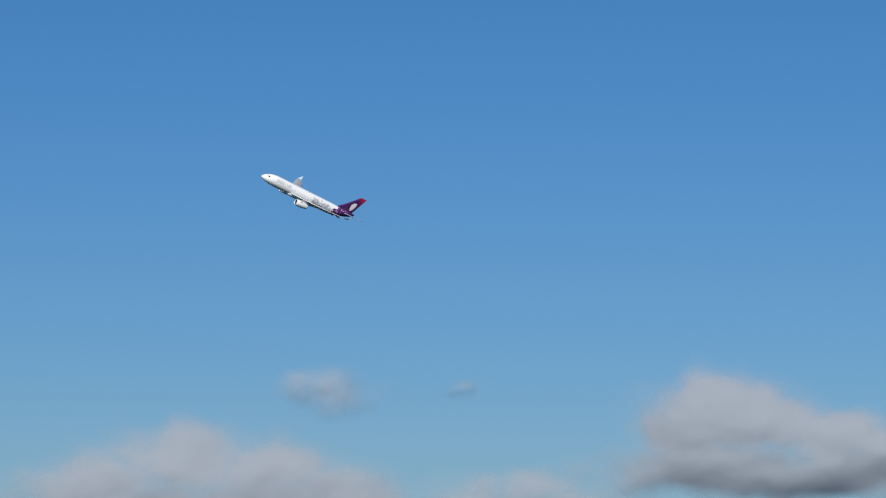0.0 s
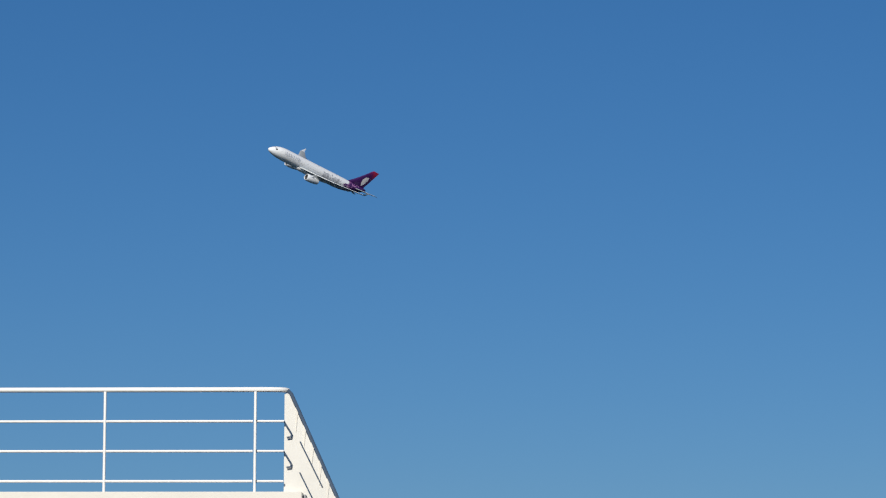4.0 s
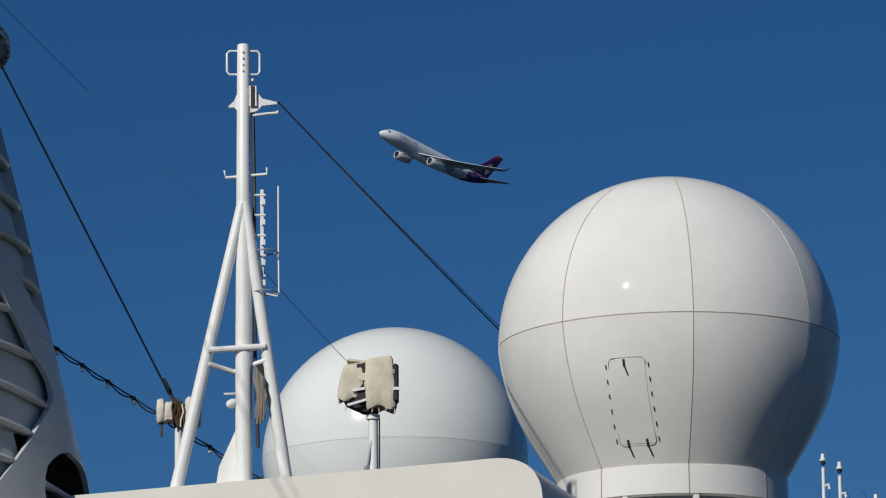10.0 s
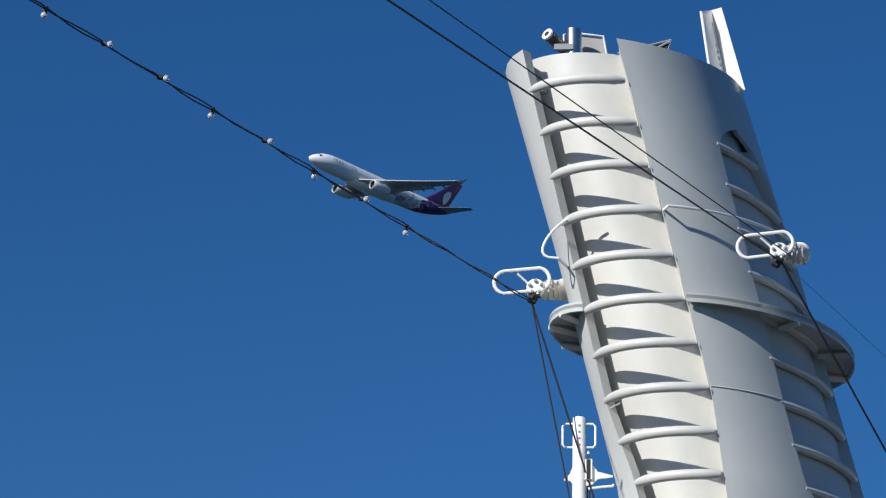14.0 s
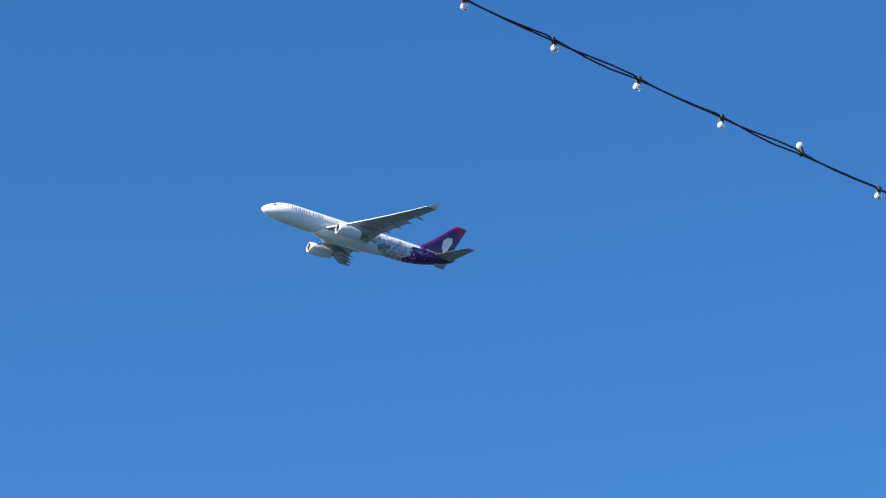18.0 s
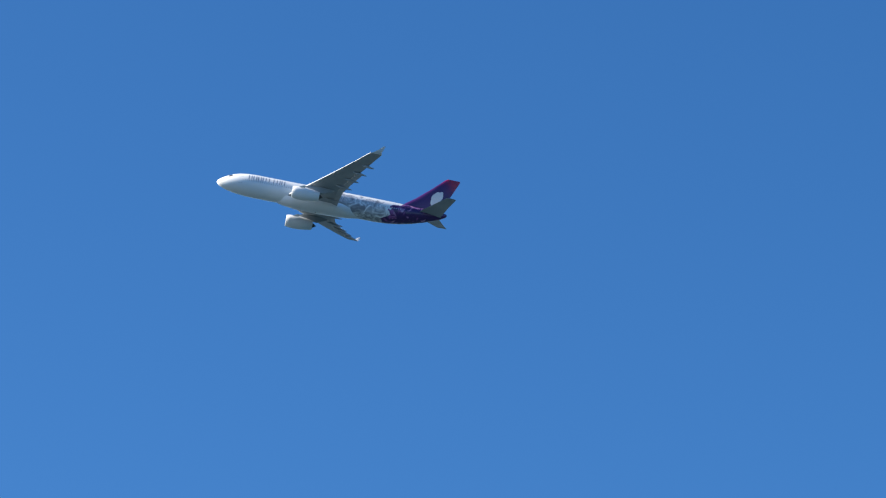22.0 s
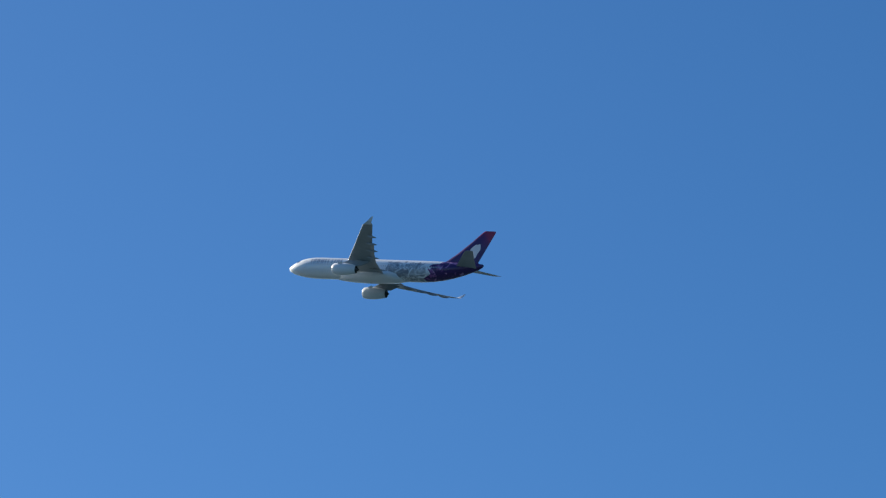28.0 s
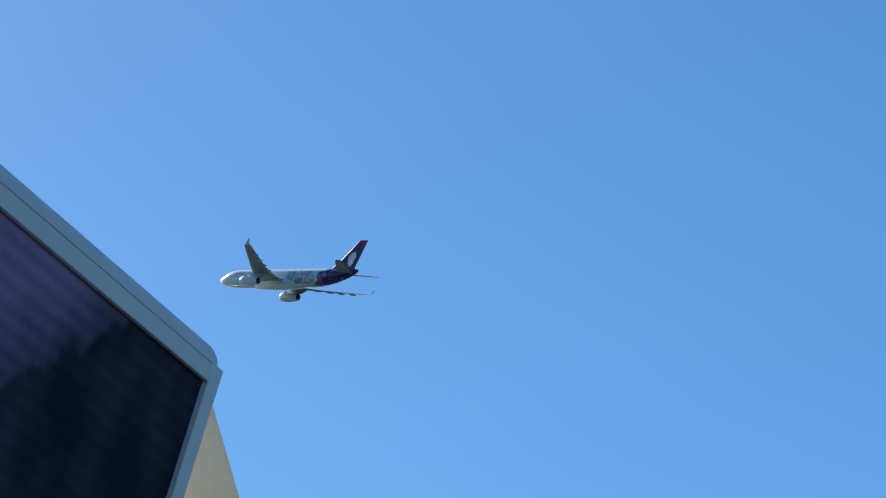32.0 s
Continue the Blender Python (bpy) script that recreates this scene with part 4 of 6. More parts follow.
cable("stay_cable", "black stay cable from the funnel pulley to its lower anchor", RR, bearing(7.66, 10.72, 40.35), 0.0, 0.011)
def lamp_line():
    """Two slack strands clipped together at every bulb, behind the funnel."""
    clips = [bearing(8.936 - 0.374 * k, 11.152 - 0.2349 * k, 40.6) for k in range(-2, 9)]
    t = thing("lamp_cable", "black lamp cable pair with small clear bulbs behind the funnel", "cable", Matrix.Translation(clips[0]))
    for droop in (0.012, 0.055):
        pts = []
        for a, b in zip(clips, clips[1:]):
            pts += [a.lerp(b, u / 6) - clips[0] - Vector((0, 0, droop * 4 * (u / 6) * (1 - u / 6))) for u in range(6)]
        part("strand", Shape().tube(pts + [clips[-1] - clips[0]], 0.0085, 6), BLACK, t)
    bulb = Shape().lathe([(0.0, -0.085), (0.02, -0.078), (0.026, -0.06), (0.02, -0.04), (0.012, -0.03), (0.0, -0.028)], 12).mesh("bulb", BULB)
    clip = Shape().box((0, 0, -0.012), (0.05, 0.04, 0.045), bevel=0.012).mesh("clip", BLACK)
    for p in clips[1:]:
        c = part("clip", clip, BLACK, t)
        c.matrix_basis = Matrix.Translation(p - clips[0])
        part("bulb", bulb, BULB, c)


lamp_line()
cable("signal_stay", "dark blue stay pair from the signal mast towards the bow masts", bearing(6.06, 14.96, 39.3), bearing(-2.4, 6.6, 80.0), 0.25, 0.009)
cable("signal_stay", "thinner dark stay of the pair from the signal mast", bearing(6.06, 14.96, 39.3), bearing(-2.44, 6.69, 80.0), 0.25, 0.005)
cable("thin_wire", "thin grey wire behind the covered lamp", bearing(6.75, 13.03, 39.5), bearing(4.80, 10.93, 40.0), 0.02, 0.003, BLACK)
cable("aerial_wire", "very thin dark blue wire passing behind the funnel", bearing(20.0, 24.70, 54.0), bearing(6.75, 13.05, 39.5), 0.0, 0.0022, BLACK)


def cable_anchor():
    c = thing("cable_anchor", "dirty white canvas-wrapped cable anchor with rusty ropes on a post", "anchor", spot(7.525, 40.4, 5.62))
    part("post", Shape().lathe([(0.04, 0), (0.04, 1.80), (0, 1.81)], 12), WHITE, c)
    rng = random.Random(7)

    def wrap(cx, cz, hw, hd, hz, name, mat, label):
        rings = []
        for f, g in ((-1, 0.1), (-1, 0.7), (-0.85, 0.93), (-0.3, 1.02), (0.35, 1.0), (0.85, 0.88), (1, 0.62), (1, 0.1)):
            ring = []
            for k in range(18):
                w = 2 * math.pi * k / 18
                q = g * (1 + rng.uniform(-0.06, 0.06)) * min(1 / max(abs(math.cos(w)), abs(math.sin(w))), 1.2)
                ring.append((cx + hw * q * math.cos(w), hd * q * math.sin(w) - 0.03, cz + hz * f + rng.uniform(-0.008, 0.008)))
            rings.append(ring)
        part(name, Shape().loft(rings), mat, c, label, smooth=50)

    wrap(-0.185, 1.84, 0.045, 0.09, 0.125, "wrap", PALE_CANVAS, "dirty white canvas wrap")
    wrap(-0.095, 1.83, 0.055, 0.10, 0.105, "wrap", PALE_CANVAS, "dirty white canvas wrap")
    wrap(0.145, 1.83, 0.085, 0.12, 0.15, "wrap", PALE_CANVAS, "dirty white canvas wrap")
    wrap(0.0, 1.81, 0.055, 0.08, 0.13, "core", BROWN_ROPE, "rusty dark core")
    for k in range(9):
        x = -0.05 + 0.014 * k
        zt = 1.94 + rng.uniform(-0.04, 0.03)
        part("rope_end", Shape().tube([(x, -0.10, zt), (x + rng.uniform(-0.02, 0.02), -0.13, zt - 0.09), (x + rng.uniform(-0.03, 0.03), -0.12, zt - 0.17), (x + rng.uniform(-0.02, 0.03), -0.11, zt - 0.24 - rng.uniform(0, 0.05))], 0.011, 5), PALE_CANVAS if k == 6 else BROWN_ROPE, c)
    part("strop", Shape().tube([(-0.18, -0.06, 1.74), (-0.18, -0.07, 1.57)], 0.014, 6), BLACK, c)
    part("strop", Shape().tube([(0.06, -0.06, 1.72), (0.055, -0.07, 1.60)], 0.012, 6), BLACK, c)
    part("splice", Shape().tube([(-0.05, -0.05, 1.95), (-0.08, -0.03, 2.02), (-0.10, -0.01, 2.06), (-0.135, 0.0, 2.14), (-0.155, 0.0, 2.20)], [0.024, 0.02, 0.028, 0.024, 0.014], 7), BLACK, c, "black whipped cable splice")


PALE_CANVAS = surface("dirty_white_canvas", (0.66, 0.62, 0.54), 0.9, vary=0.2, scale=7, bump=0.5, bump_scale=16)
BROWN_ROPE = surface("rust_brown_rope", (0.07, 0.04, 0.022), 0.9, vary=0.4, scale=9, bump=0.5, bump_scale=30)
cable_anchor()


# ---- bow mast group: whip aerials, radars, rails, flags ----
BOW = 82.0


def aerial_stand():
    t = thing("aerial_stand", "white three-pole aerial stand on a triangular platform", "aerial", spot(-2.2, BOW, 7.14))
    z0, poles = 3.06, ((-0.42, 0.0, 6.78), (-0.08, -0.35, 6.54), (0.65, 0.0, 5.89))
    for x, y, top in poles:
        p = part("pole", Shape().tube([(x - 0.02, y, z0), (x, y, top - 0.16)], [0.048, 0.036], 12), WHITE, t)
        part("collar", Shape().lathe([(0.04, -0.05), (0.062, -0.05), (0.062, 0.05), (0.04, 0.05)], 12, m=Matrix.Translation((x, y, z0 + 1.62))), WHITE, p)
        part("aerial_base", Shape().lathe([(0, -0.09), (0.042, -0.08), (0.055, -0.03), (0.04, 0.0), (0, 0.0)], 12, m=Matrix.Translation((x, y, top - 0.02))), BLACK, p)
        part("aerial_cap", Shape().lathe([(0, 0.13), (0.04, 0.13), (0.045, 0.02), (0.07, 0.02), (0.07, -0.02), (0, -0.03)], 12, m=Matrix.Translation((x, y, top))), WHITE, p)
        part("insulator", Shape().tube([(x + 0.03, y, top - 0.55), (x + 0.10, y, top - 0.52), (x + 0.12, y, top - 0.62)], 0.032, 8), WHITE, p)
    for z in (z0 + 1.80, z0 + 0.86, z0 + 0.30):
        q = [(x, y, z) for x, y, _ in poles]
        part("cross_bar", Shape().tube([q[0], q[1]], 0.026, 8), WHITE, t)
        part("cross_bar", Shape().tube([q[1], q[2]] if z < 5 else [q[0], q[2]], 0.026, 8), WHITE, t)
    deck = [(-0.54, 0.32), (0.76, 0.30), (0.80, -0.10), (-0.04, -0.56), (-0.56, -0.12)]
    part("platform", Shape().loft([[(x, y, 3.03) for x, y in deck], [(x, y, 3.08) for x, y in deck]]), WHITE, t, "thin white platform plate")
    # Grey paint here puts in the shade beneath the white plate.
    part("cone", Shape().loft([[(0.1 + 0.10 * (1 if x > 0.1 else -1), -0.05 + 0.08 * (1 if y > 0 else -1), 2.74) for x, y in deck], [(0.1 + 0.82 * (x - 0.1), 0.82 * y, 3.026) for x, y in deck]]), GREY, t, "flared support painted grey for the shade under the platform")
    for i in range(5):
        (x0, y0), (x1, y1) = deck[i], deck[(i + 1) % 5]
        part("edge_bar", Shape().tube([(x0, y0, 3.10), (x1, y1, 3.10)], 0.022, 6), WHITE, t)
    part("stem", Shape().lathe([(0.08, 2.65), (0.08, 0)], 12, m=Matrix.Translation((0.1, -0.05, 0))), WHITE, t)
    return t


aerial_stand()


def lattice_tower(t, x, z0, z1, w):
    for sx in (-1, 1):
        for sy in (-1, 1):
            part("upright", Shape().box((x + sx * w, sy * w, (z0 + z1) / 2), (0.09, 0.09, z1 - z0), bevel=0.01), WHITE, t)
    n = int((z1 - z0) / 0.32)
    for k in range(n):
        z = z0 + 0.15 + k * 0.32
        part("rung", Shape().box((x, -w - 0.05, z), (2 * w, 0.05, 0.06)), WHITE, t)
        part("rung", Shape().box((x + w + 0.05, 0, z + 0.15), (0.05, 2 * w, 0.06)), WHITE, t)
    part("panel", Shape().box((x, 0.05, (z0 + z1) / 2), (1.3 * w, w, z1 - z0 - 0.1)), WHITE, t)


def radar(name, label, az, z_foot, z_hub, span, high, deep, tower):
    r = thing(name, label, "radar", spot(az, BOW + (0 if tower else 1.5), z_foot), group="rotating radars")
    h = z_hub - z_foot
    if tower:
        lattice_tower(r, 0.0, 0.0, h - 0.36, 0.20)
        part("gearbox", Shape().box((0.04, 0, h - 0.07), (0.62, 0.55, 0.54), bevel=0.06), BEIGE, r, "beige radar gearbox")
        part("gearbox_end", Shape().box((0.42, 0, h - 0.07), (0.14, 0.50, 0.48), bevel=0.03), GREY, r)
    else:
        part("pedestal", Shape().lathe([(0.09, 0), (0.09, h - 0.3), (0.16, h - 0.26), (0.16, h - 0.2)], 16), WHITE, r)
        part("pedestal_brace", Shape().tube([(0.12, 0, h - 1.0), (0.65, 0.1, 0.0)], 0.08, 10), WHITE, r)
        part("cable_run", Shape().tube([(-0.16, -0.1, h - 0.25), (-0.2, -0.1, 0)], 0.05, 6), BLACK, r)
        part("gearbox", Shape().box((0.0, 0, h + 0.02), (0.50, 0.42, 0.42), bevel=0.05), BEIGE, r, "beige radar gearbox")
        part("gearbox_cap", Shape().lathe([(0.2, h + 0.2), (0.1, h + 0.34), (0, h + 0.34)], 12), BEIGE, r)
    top = h + (0.41 if tower else 0.42)
    arm = part("scanner", Shape().prism([(-span / 2, -high / 2), (span / 2, -high / 2), (span / 2, high / 2), (-span / 2, high / 2)], -deep / 2, deep / 2), WHITE if not tower else BEIGE, r, "long white scanner arm")
    part("arm_foot", Shape().box((0, 0, -high / 2 - 0.05), (span * 0.28, deep * 0.8, 0.10), bevel=0.02), WHITE, arm)
    if tower:
        part("end_cap", Shape().prism([(span / 2, -high * 0.55), (span / 2 + 0.04, -high * 0.6), (span / 2 + 0.04, high * 0.6), (span / 2, high * 0.55)], -deep * 0.62, deep * 0.55), WHITE, arm)
        part("end_cap", Shape().prism([(-span / 2, -high * 0.55), (-span / 2 - 0.04, -high * 0.6), (-span / 2 - 0.04, high * 0.6), (-span / 2, high * 0.55)], -deep * 0.62, deep * 0.55), WHITE, arm)
        for i, wd in enumerate((0.16, 0.11, 0.11, 0.10, 0.10, 0.05, 0.10, 0.12)):
            part("letter_bar", Shape().box((-0.5 + i * 0.155, -deep / 2 - 0.004, -0.01), (wd, 0.008, 0.17)), LETTER_GREY, arm)
        for x in (1.22, 1.38):
            part("stripe", Shape().box((x, -deep / 2 - 0.004, 0), (0.05, 0.008, high * 0.96)), BLACK, arm)
    else:
        part("joint_band", Shape().box((-span * 0.255, 0, 0), (0.03, deep + 0.01, high + 0.01)), DARK, arm)
        for i in range(4):
            part("letter_bar", Shape().box((-span * 0.36 + i * 0.07, -deep / 2 - 0.003, 0), (0.05, 0.006, 0.06)), LETTER_GREY, arm)
            part("letter_bar", Shape().box((0.16 - i * 0.1, deep / 2 + 0.003, 0), (0.07, 0.006, 0.07)), LETTER_GREY, arm)
    return arm, top


LETTER_GREY = surface("grey_lettering", (0.18, 0.18, 0.19), 0.6)
scanner_a, scanner_a_z = radar("ship_radar", "large beige ship radar on a lattice tower, its arm turning", -2.52, 7.2, 10.97, 3.90, 0.25, 0.34, True)
scanner_b, scanner_b_z = radar("ship_radar", "slim white ship radar on a tube pedestal, its arm turning", -4.14, 7.2, 10.06, 2.46, 0.13, 0.16, False)


DULL_STEEL = surface("dull_blue_grey_steel", (0.16, 0.19, 0.25), 0.35, metal=0.6)


def deck_camera():
    c = thing("deck_camera", "grey cylindrical camera on a white tripod, its lens glint painted white", "camera", spot(-4.60, BOW, 7.2))
    part("tripod_leg", Shape().tube([(0, 0, 2.25), (-0.42, 0.1, 1.6)], 0.03, 8), WHITE, c)
    part("tripod_leg", Shape().tube([(0, 0, 2.25), (0.42, 0.1, 1.6)], 0.03, 8), WHITE, c)
    part("tripod_leg", Shape().tube([(0, 0, 2.25), (0.02, -0.1, 0.0)], 0.03, 8), GREY, c)
    part("plate", Shape().lathe([(0, 2.3), (0.15, 2.3), (0.15, 2.26), (0, 2.26)], 16), WHITE, c)
    part("housing", Shape().lathe([(0, 2.84), (0.10, 2.84), (0.115, 2.82), (0.115, 2.3), (0, 2.3)], 18), DULL_STEEL, c, "dull blue-grey metal cylinder")
    # White paint replaces the glint of sun on the lens head.
    part("lens_ball", Shape().lathe([(0, 0.10), (0.06, 0.08), (0.10, 0.02), (0.10, -0.05), (0.05, -0.10), (0, -0.1)], 16, m=pose(0.20, -0.08, 2.76, 60, 20)), WHITE, c, "lens head painted white for its sun glint")
    part("lens_back", Shape().lathe([(0, 0.06), (0.06, 0.03), (0.06, -0.05), (0, -0.06)], 12, m=pose(0.24, 0.0, 2.64)), BLACK, c)


deck_camera()


def bow_rail():
    t = thing("bow_railing", "white tubular railing round the radar deck", "railing", spot(-4.7, BOW - 0.5, 7.2, AXIS + 9))
    for z in (1.62, 1.25, 0.9, 0.5):
        part("bar", Shape().tube([(-2.0, 0, z + 0.03), (1.7, 0, z - 0.03)], 0.03 if z > 1.5 else 0.02, 8), WHITE, t)
    for i in range(7):
        part("post", Shape().tube([(-1.85 + 0.6 * i, 0, 0), (-1.80 + 0.6 * i, 0, 1.62)], 0.03, 8), WHITE, t)
    part("junction_box", Shape().box((-1.72, 0, 1.74), (0.40, 0.2, 0.13), bevel=0.02), BEIGE, t)
    part("side_bar", Shape().tube([(-2.0, 0, 1.62), (-2.2, -0.3, 0.6), (-2.25, -0.3, 0)], 0.03, 8), WHITE, t)
    v = thing("wind_vane", "small white wind vane on a thin post", "sensor", spot(-5.33, BOW, 7.2))
    part("post", Shape().tube([(0, 0, 0), (0.01, 0, 2.2)], 0.035, 8), WHITE, v)
    part("vane", Shape().box((0.05, 0, 2.3), (0.05, 0.03, 0.18), bevel=0.01).tube([(0.0, 0, 1.98), (0.02, 0, 2.2), (0.1, 0, 2.24)], 0.02, 6), WHITE, v)
    part("cup", Shape().lathe([(0, 0.05), (0.045, 0.03), (0.05, -0.03), (0, -0.04)], 10, m=Matrix.Translation((-0.07, -0.02, 2.02))), WHITE, v)
    n = thing("signal_light_mast", "white bracket post with stacked dark signal lights", "signal light", spot(-5.85, BOW, 7.2))
    part("post", Shape().tube([(-0.16, 0, 0), (-0.16, 0, 2.28)], 0.03, 8), WHITE, n)
    part("arm", Shape().tube([(-0.04, 0, 0), (-0.04, 0, 2.1), (0.0, 0, 2.28), (0.12, 0, 2.36), (0.34, 0, 2.36)], 0.03, 8), WHITE, n)
    part("arm", Shape().tube([(-0.04, 0, 1.66), (0.34, 0, 1.66)], 0.03, 8), WHITE, n)
    part("arm", Shape().tube([(-0.04, 0, 1.02), (0.34, 0, 1.02)], 0.03, 8), WHITE, n)
    for z in (2.36, 1.66, 1.02):
        part("signal_lens", Shape().lathe([(0, 0.16), (0.05, 0.15), (0.06, 0.02), (0.09, 0.01), (0.09, -0.02), (0.06, -0.04), (0.05, -0.10), (0, -0.12)], 14, m=Matrix.Translation((0.30, 0, z))), RED_LENS, n, "dark red signal lens")
    b = thing("boom", "white horizontal boom beneath the aerials", "boom", spot(-1.6, BOW - 3, 8.9))
    part("spar", Shape().tube([(-1.6, 0, 0.05), (0.68, 0, 0.05)], 0.08, 10), WHITE, b)
    part("winch", Shape().box((-0.4, 0, -0.35), (0.5, 0.4, 0.5), bevel=0.08), WHITE, b)
    part("stand", Shape().tube([(-0.4, 0.2, -2.3), (-0.4, 0, -0.1)], 0.08, 8), WHITE, b)
    part("lower_spar", Shape().tube([(-1.2, 0, -0.55), (0.6, 0, -0.55)], 0.05, 8), WHITE, b)


bow_rail()
for k, (x0, x1) in enumerate(((-1.84, -0.54), (-2.21, -4.69), (-2.45, -4.79), (-2.0, -0.9))):
    cable("aerial_wire", "thin dark aerial stay wire", bearing(x0, 9.2, 82.2), bearing(x1, 5.0, 82.2), 0.1, 0.0055 if k in (1, 2) else 0.004)


# ---- flags, in strips that swing ----
def cloth(name, kind):
    m = bpy.data.materials.new(name)
    m.use_nodes = True
    nt = m.node_tree
    b = nt.nodes["Principled BSDF"]
    b.inputs["Roughness"].default_value = 0.85
    uv = nt.nodes.new("ShaderNodeUVMap")
    uv.uv_map = "cloth"
    sep = nt.nodes.new("ShaderNodeSeparateXYZ")
    nt.links.new(uv.outputs["UV"], sep.inputs[0])

    def op(kind_, a, c, d=None):
        n = nt.nodes.new("ShaderNodeMath")
        n.operation = kind_
        for i, q in enumerate((a, c) if d is None else (a, c, d)):
            if isinstance(q, (int, float)):
                n.inputs[i].default_value = q
            else:
                nt.links.new(q, n.inputs[i])
        return n.outputs[0]

    def mix(fac, a, c):
        n = nt.nodes.new("ShaderNodeMix")
        n.data_type = "RGBA"
        nt.links.new(fac, n.inputs["Factor"])
        for s, q in (("A", a), ("B", c)):
            if isinstance(q, tuple):
                n.inputs[s if s in n.inputs else 6].default_value = (*q, 1)
        for idx, q in ((6, a), (7, c)):
            if isinstance(q, tuple):
                n.inputs[idx].default_value = (*q, 1)
            else:
                nt.links.new(q, n.inputs[idx])
        return n.outputs[2]

    u, v = sep.outputs[0], sep.outputs[1]
    red, white, blue = (0.44, 0.007, 0.016), (0.75, 0.73, 0.70), (0.012, 0.02, 0.09)
    if kind == "ensign":
        x = op("SUBTRACT", op("MULTIPLY", u, 4.0), 1.0)            # canton, -1 to 1
        y = op("SUBTRACT", op("MULTIPLY", op("SUBTRACT", v, 0.5), 4.0), 1.0)
        d1 = op("ABSOLUTE", op("SUBTRACT", x, y), 0)
        d2 = op("ABSOLUTE", op("ADD", x, y), 0)
        dd = op("MINIMUM", d1, d2)
        ax, ay = op("ABSOLUTE", x, 0), op("ABSOLUTE", y, 0)
        c = mix(op("LESS_THAN", dd, 0.27), blue, white)
        c = mix(op("LESS_THAN", dd, 0.10), c, red)
        c = mix(op("MAXIMUM", op("LESS_THAN", ax, 0.20), op("LESS_THAN", ay, 0.30)), c, white)
        c = mix(op("MAXIMUM", op("LESS_THAN", ax, 0.11), op("LESS_THAN", ay, 0.18)), c, red)
        inside = op("MULTIPLY", op("LESS_THAN", u, 0.5), op("GREATER_THAN", v, 0.5))
        c = mix(inside, red, c)
    else:
        st = op("MODULO", op("FLOOR", op("MULTIPLY", v, 13.0), 0), 2.0)
        c = mix(op("GREATER_THAN", st, 0.5), red, white)
        inside = op("MULTIPLY", op("LESS_THAN", u, 0.4), op("GREATER_THAN", v, 0.46))
        c = mix(inside, c, blue)
    nt.links.new(c, b.inputs["Base Color"])
    tr = nt.nodes.new("ShaderNodeBsdfTranslucent")
    nt.links.new(c, tr.inputs["Color"])
    ms = nt.nodes.new("ShaderNodeMixShader")
    ms.inputs[0].default_value = 0.3
    nt.links.new(b.outputs[0], ms.inputs[1])
    nt.links.new(tr.outputs[0], ms.inputs[2])
    nt.links.new(ms.outputs[0], nt.nodes["Material Output"].inputs["Surface"])
    return m


FLAGS = []


def flag(name, label, m, kind, length, height, staff, drop):
    f = thing(name, label, "flag", m)
    part("staff", Shape().tube([(0, 0, -staff - 0.2), (0, 0, 0.25)], 0.03, 8), WHITE, f)
    mat = cloth(kind + "_cloth", kind)
    n = 24
    strips = []
    w = length / n
    for i in range(n):
        me = bpy.data.meshes.new("strip")
        rows = 12
        vs, fs = [], []
        for j in range(rows + 1):
            v = j / rows
            tall = [height * (1 - 0.42 * max(0.0, (i + q) / n - 0.5) * 2) for q in (0, 1)]
            end = w * (1.06 if i < n - 1 else 0.35 + 0.65 * math.cos(0.62 * j) ** 2)
            vs += [(0, 0.010 * math.sin(j * 1.1 + 0.6 * i), -tall[0] * v), (end, 0.010 * math.sin(j * 1.1 + 0.6 * i + 0.6), -tall[1] * v - drop * end)]
        vs += [(x, y + 0.006, z) for x, y, z in vs[:]]
        k = 2 * (rows + 1)
        for j in range(rows):
            fs += [(2 * j, 2 * j + 1, 2 * j + 3, 2 * j + 2), (k + 2 * j, k + 2 * j + 2, k + 2 * j + 3, k + 2 * j + 1)]
        me.from_pydata(vs, [], fs)
        lay = me.uv_layers.new(name="cloth")
        for loop in me.loops:
            x, y, z = me.vertices[loop.vertex_index].co
            lay.data[loop.index].uv = ((i + x / w) / n, 1 + (z + drop * x) / height)
        me.materials.append(mat)
        s = new("cloth_strip", me)
        s.parent = f
        strips.append(s)
    FLAGS.append((strips, w, drop))
    return f


flag("ensign_flag", "red ensign with a union canton flying from a staff", spot(-2.12, 81.0, 9.82, -13), "ensign", 2.25, 1.9, 2.6, 0.24)
flag("striped_flag", "red and white striped flag with blue canton flying from a staff", spot(-5.07, 70.0, 6.72, -20), "stripes", 3.0, 1.5, 3.4, 0.06)


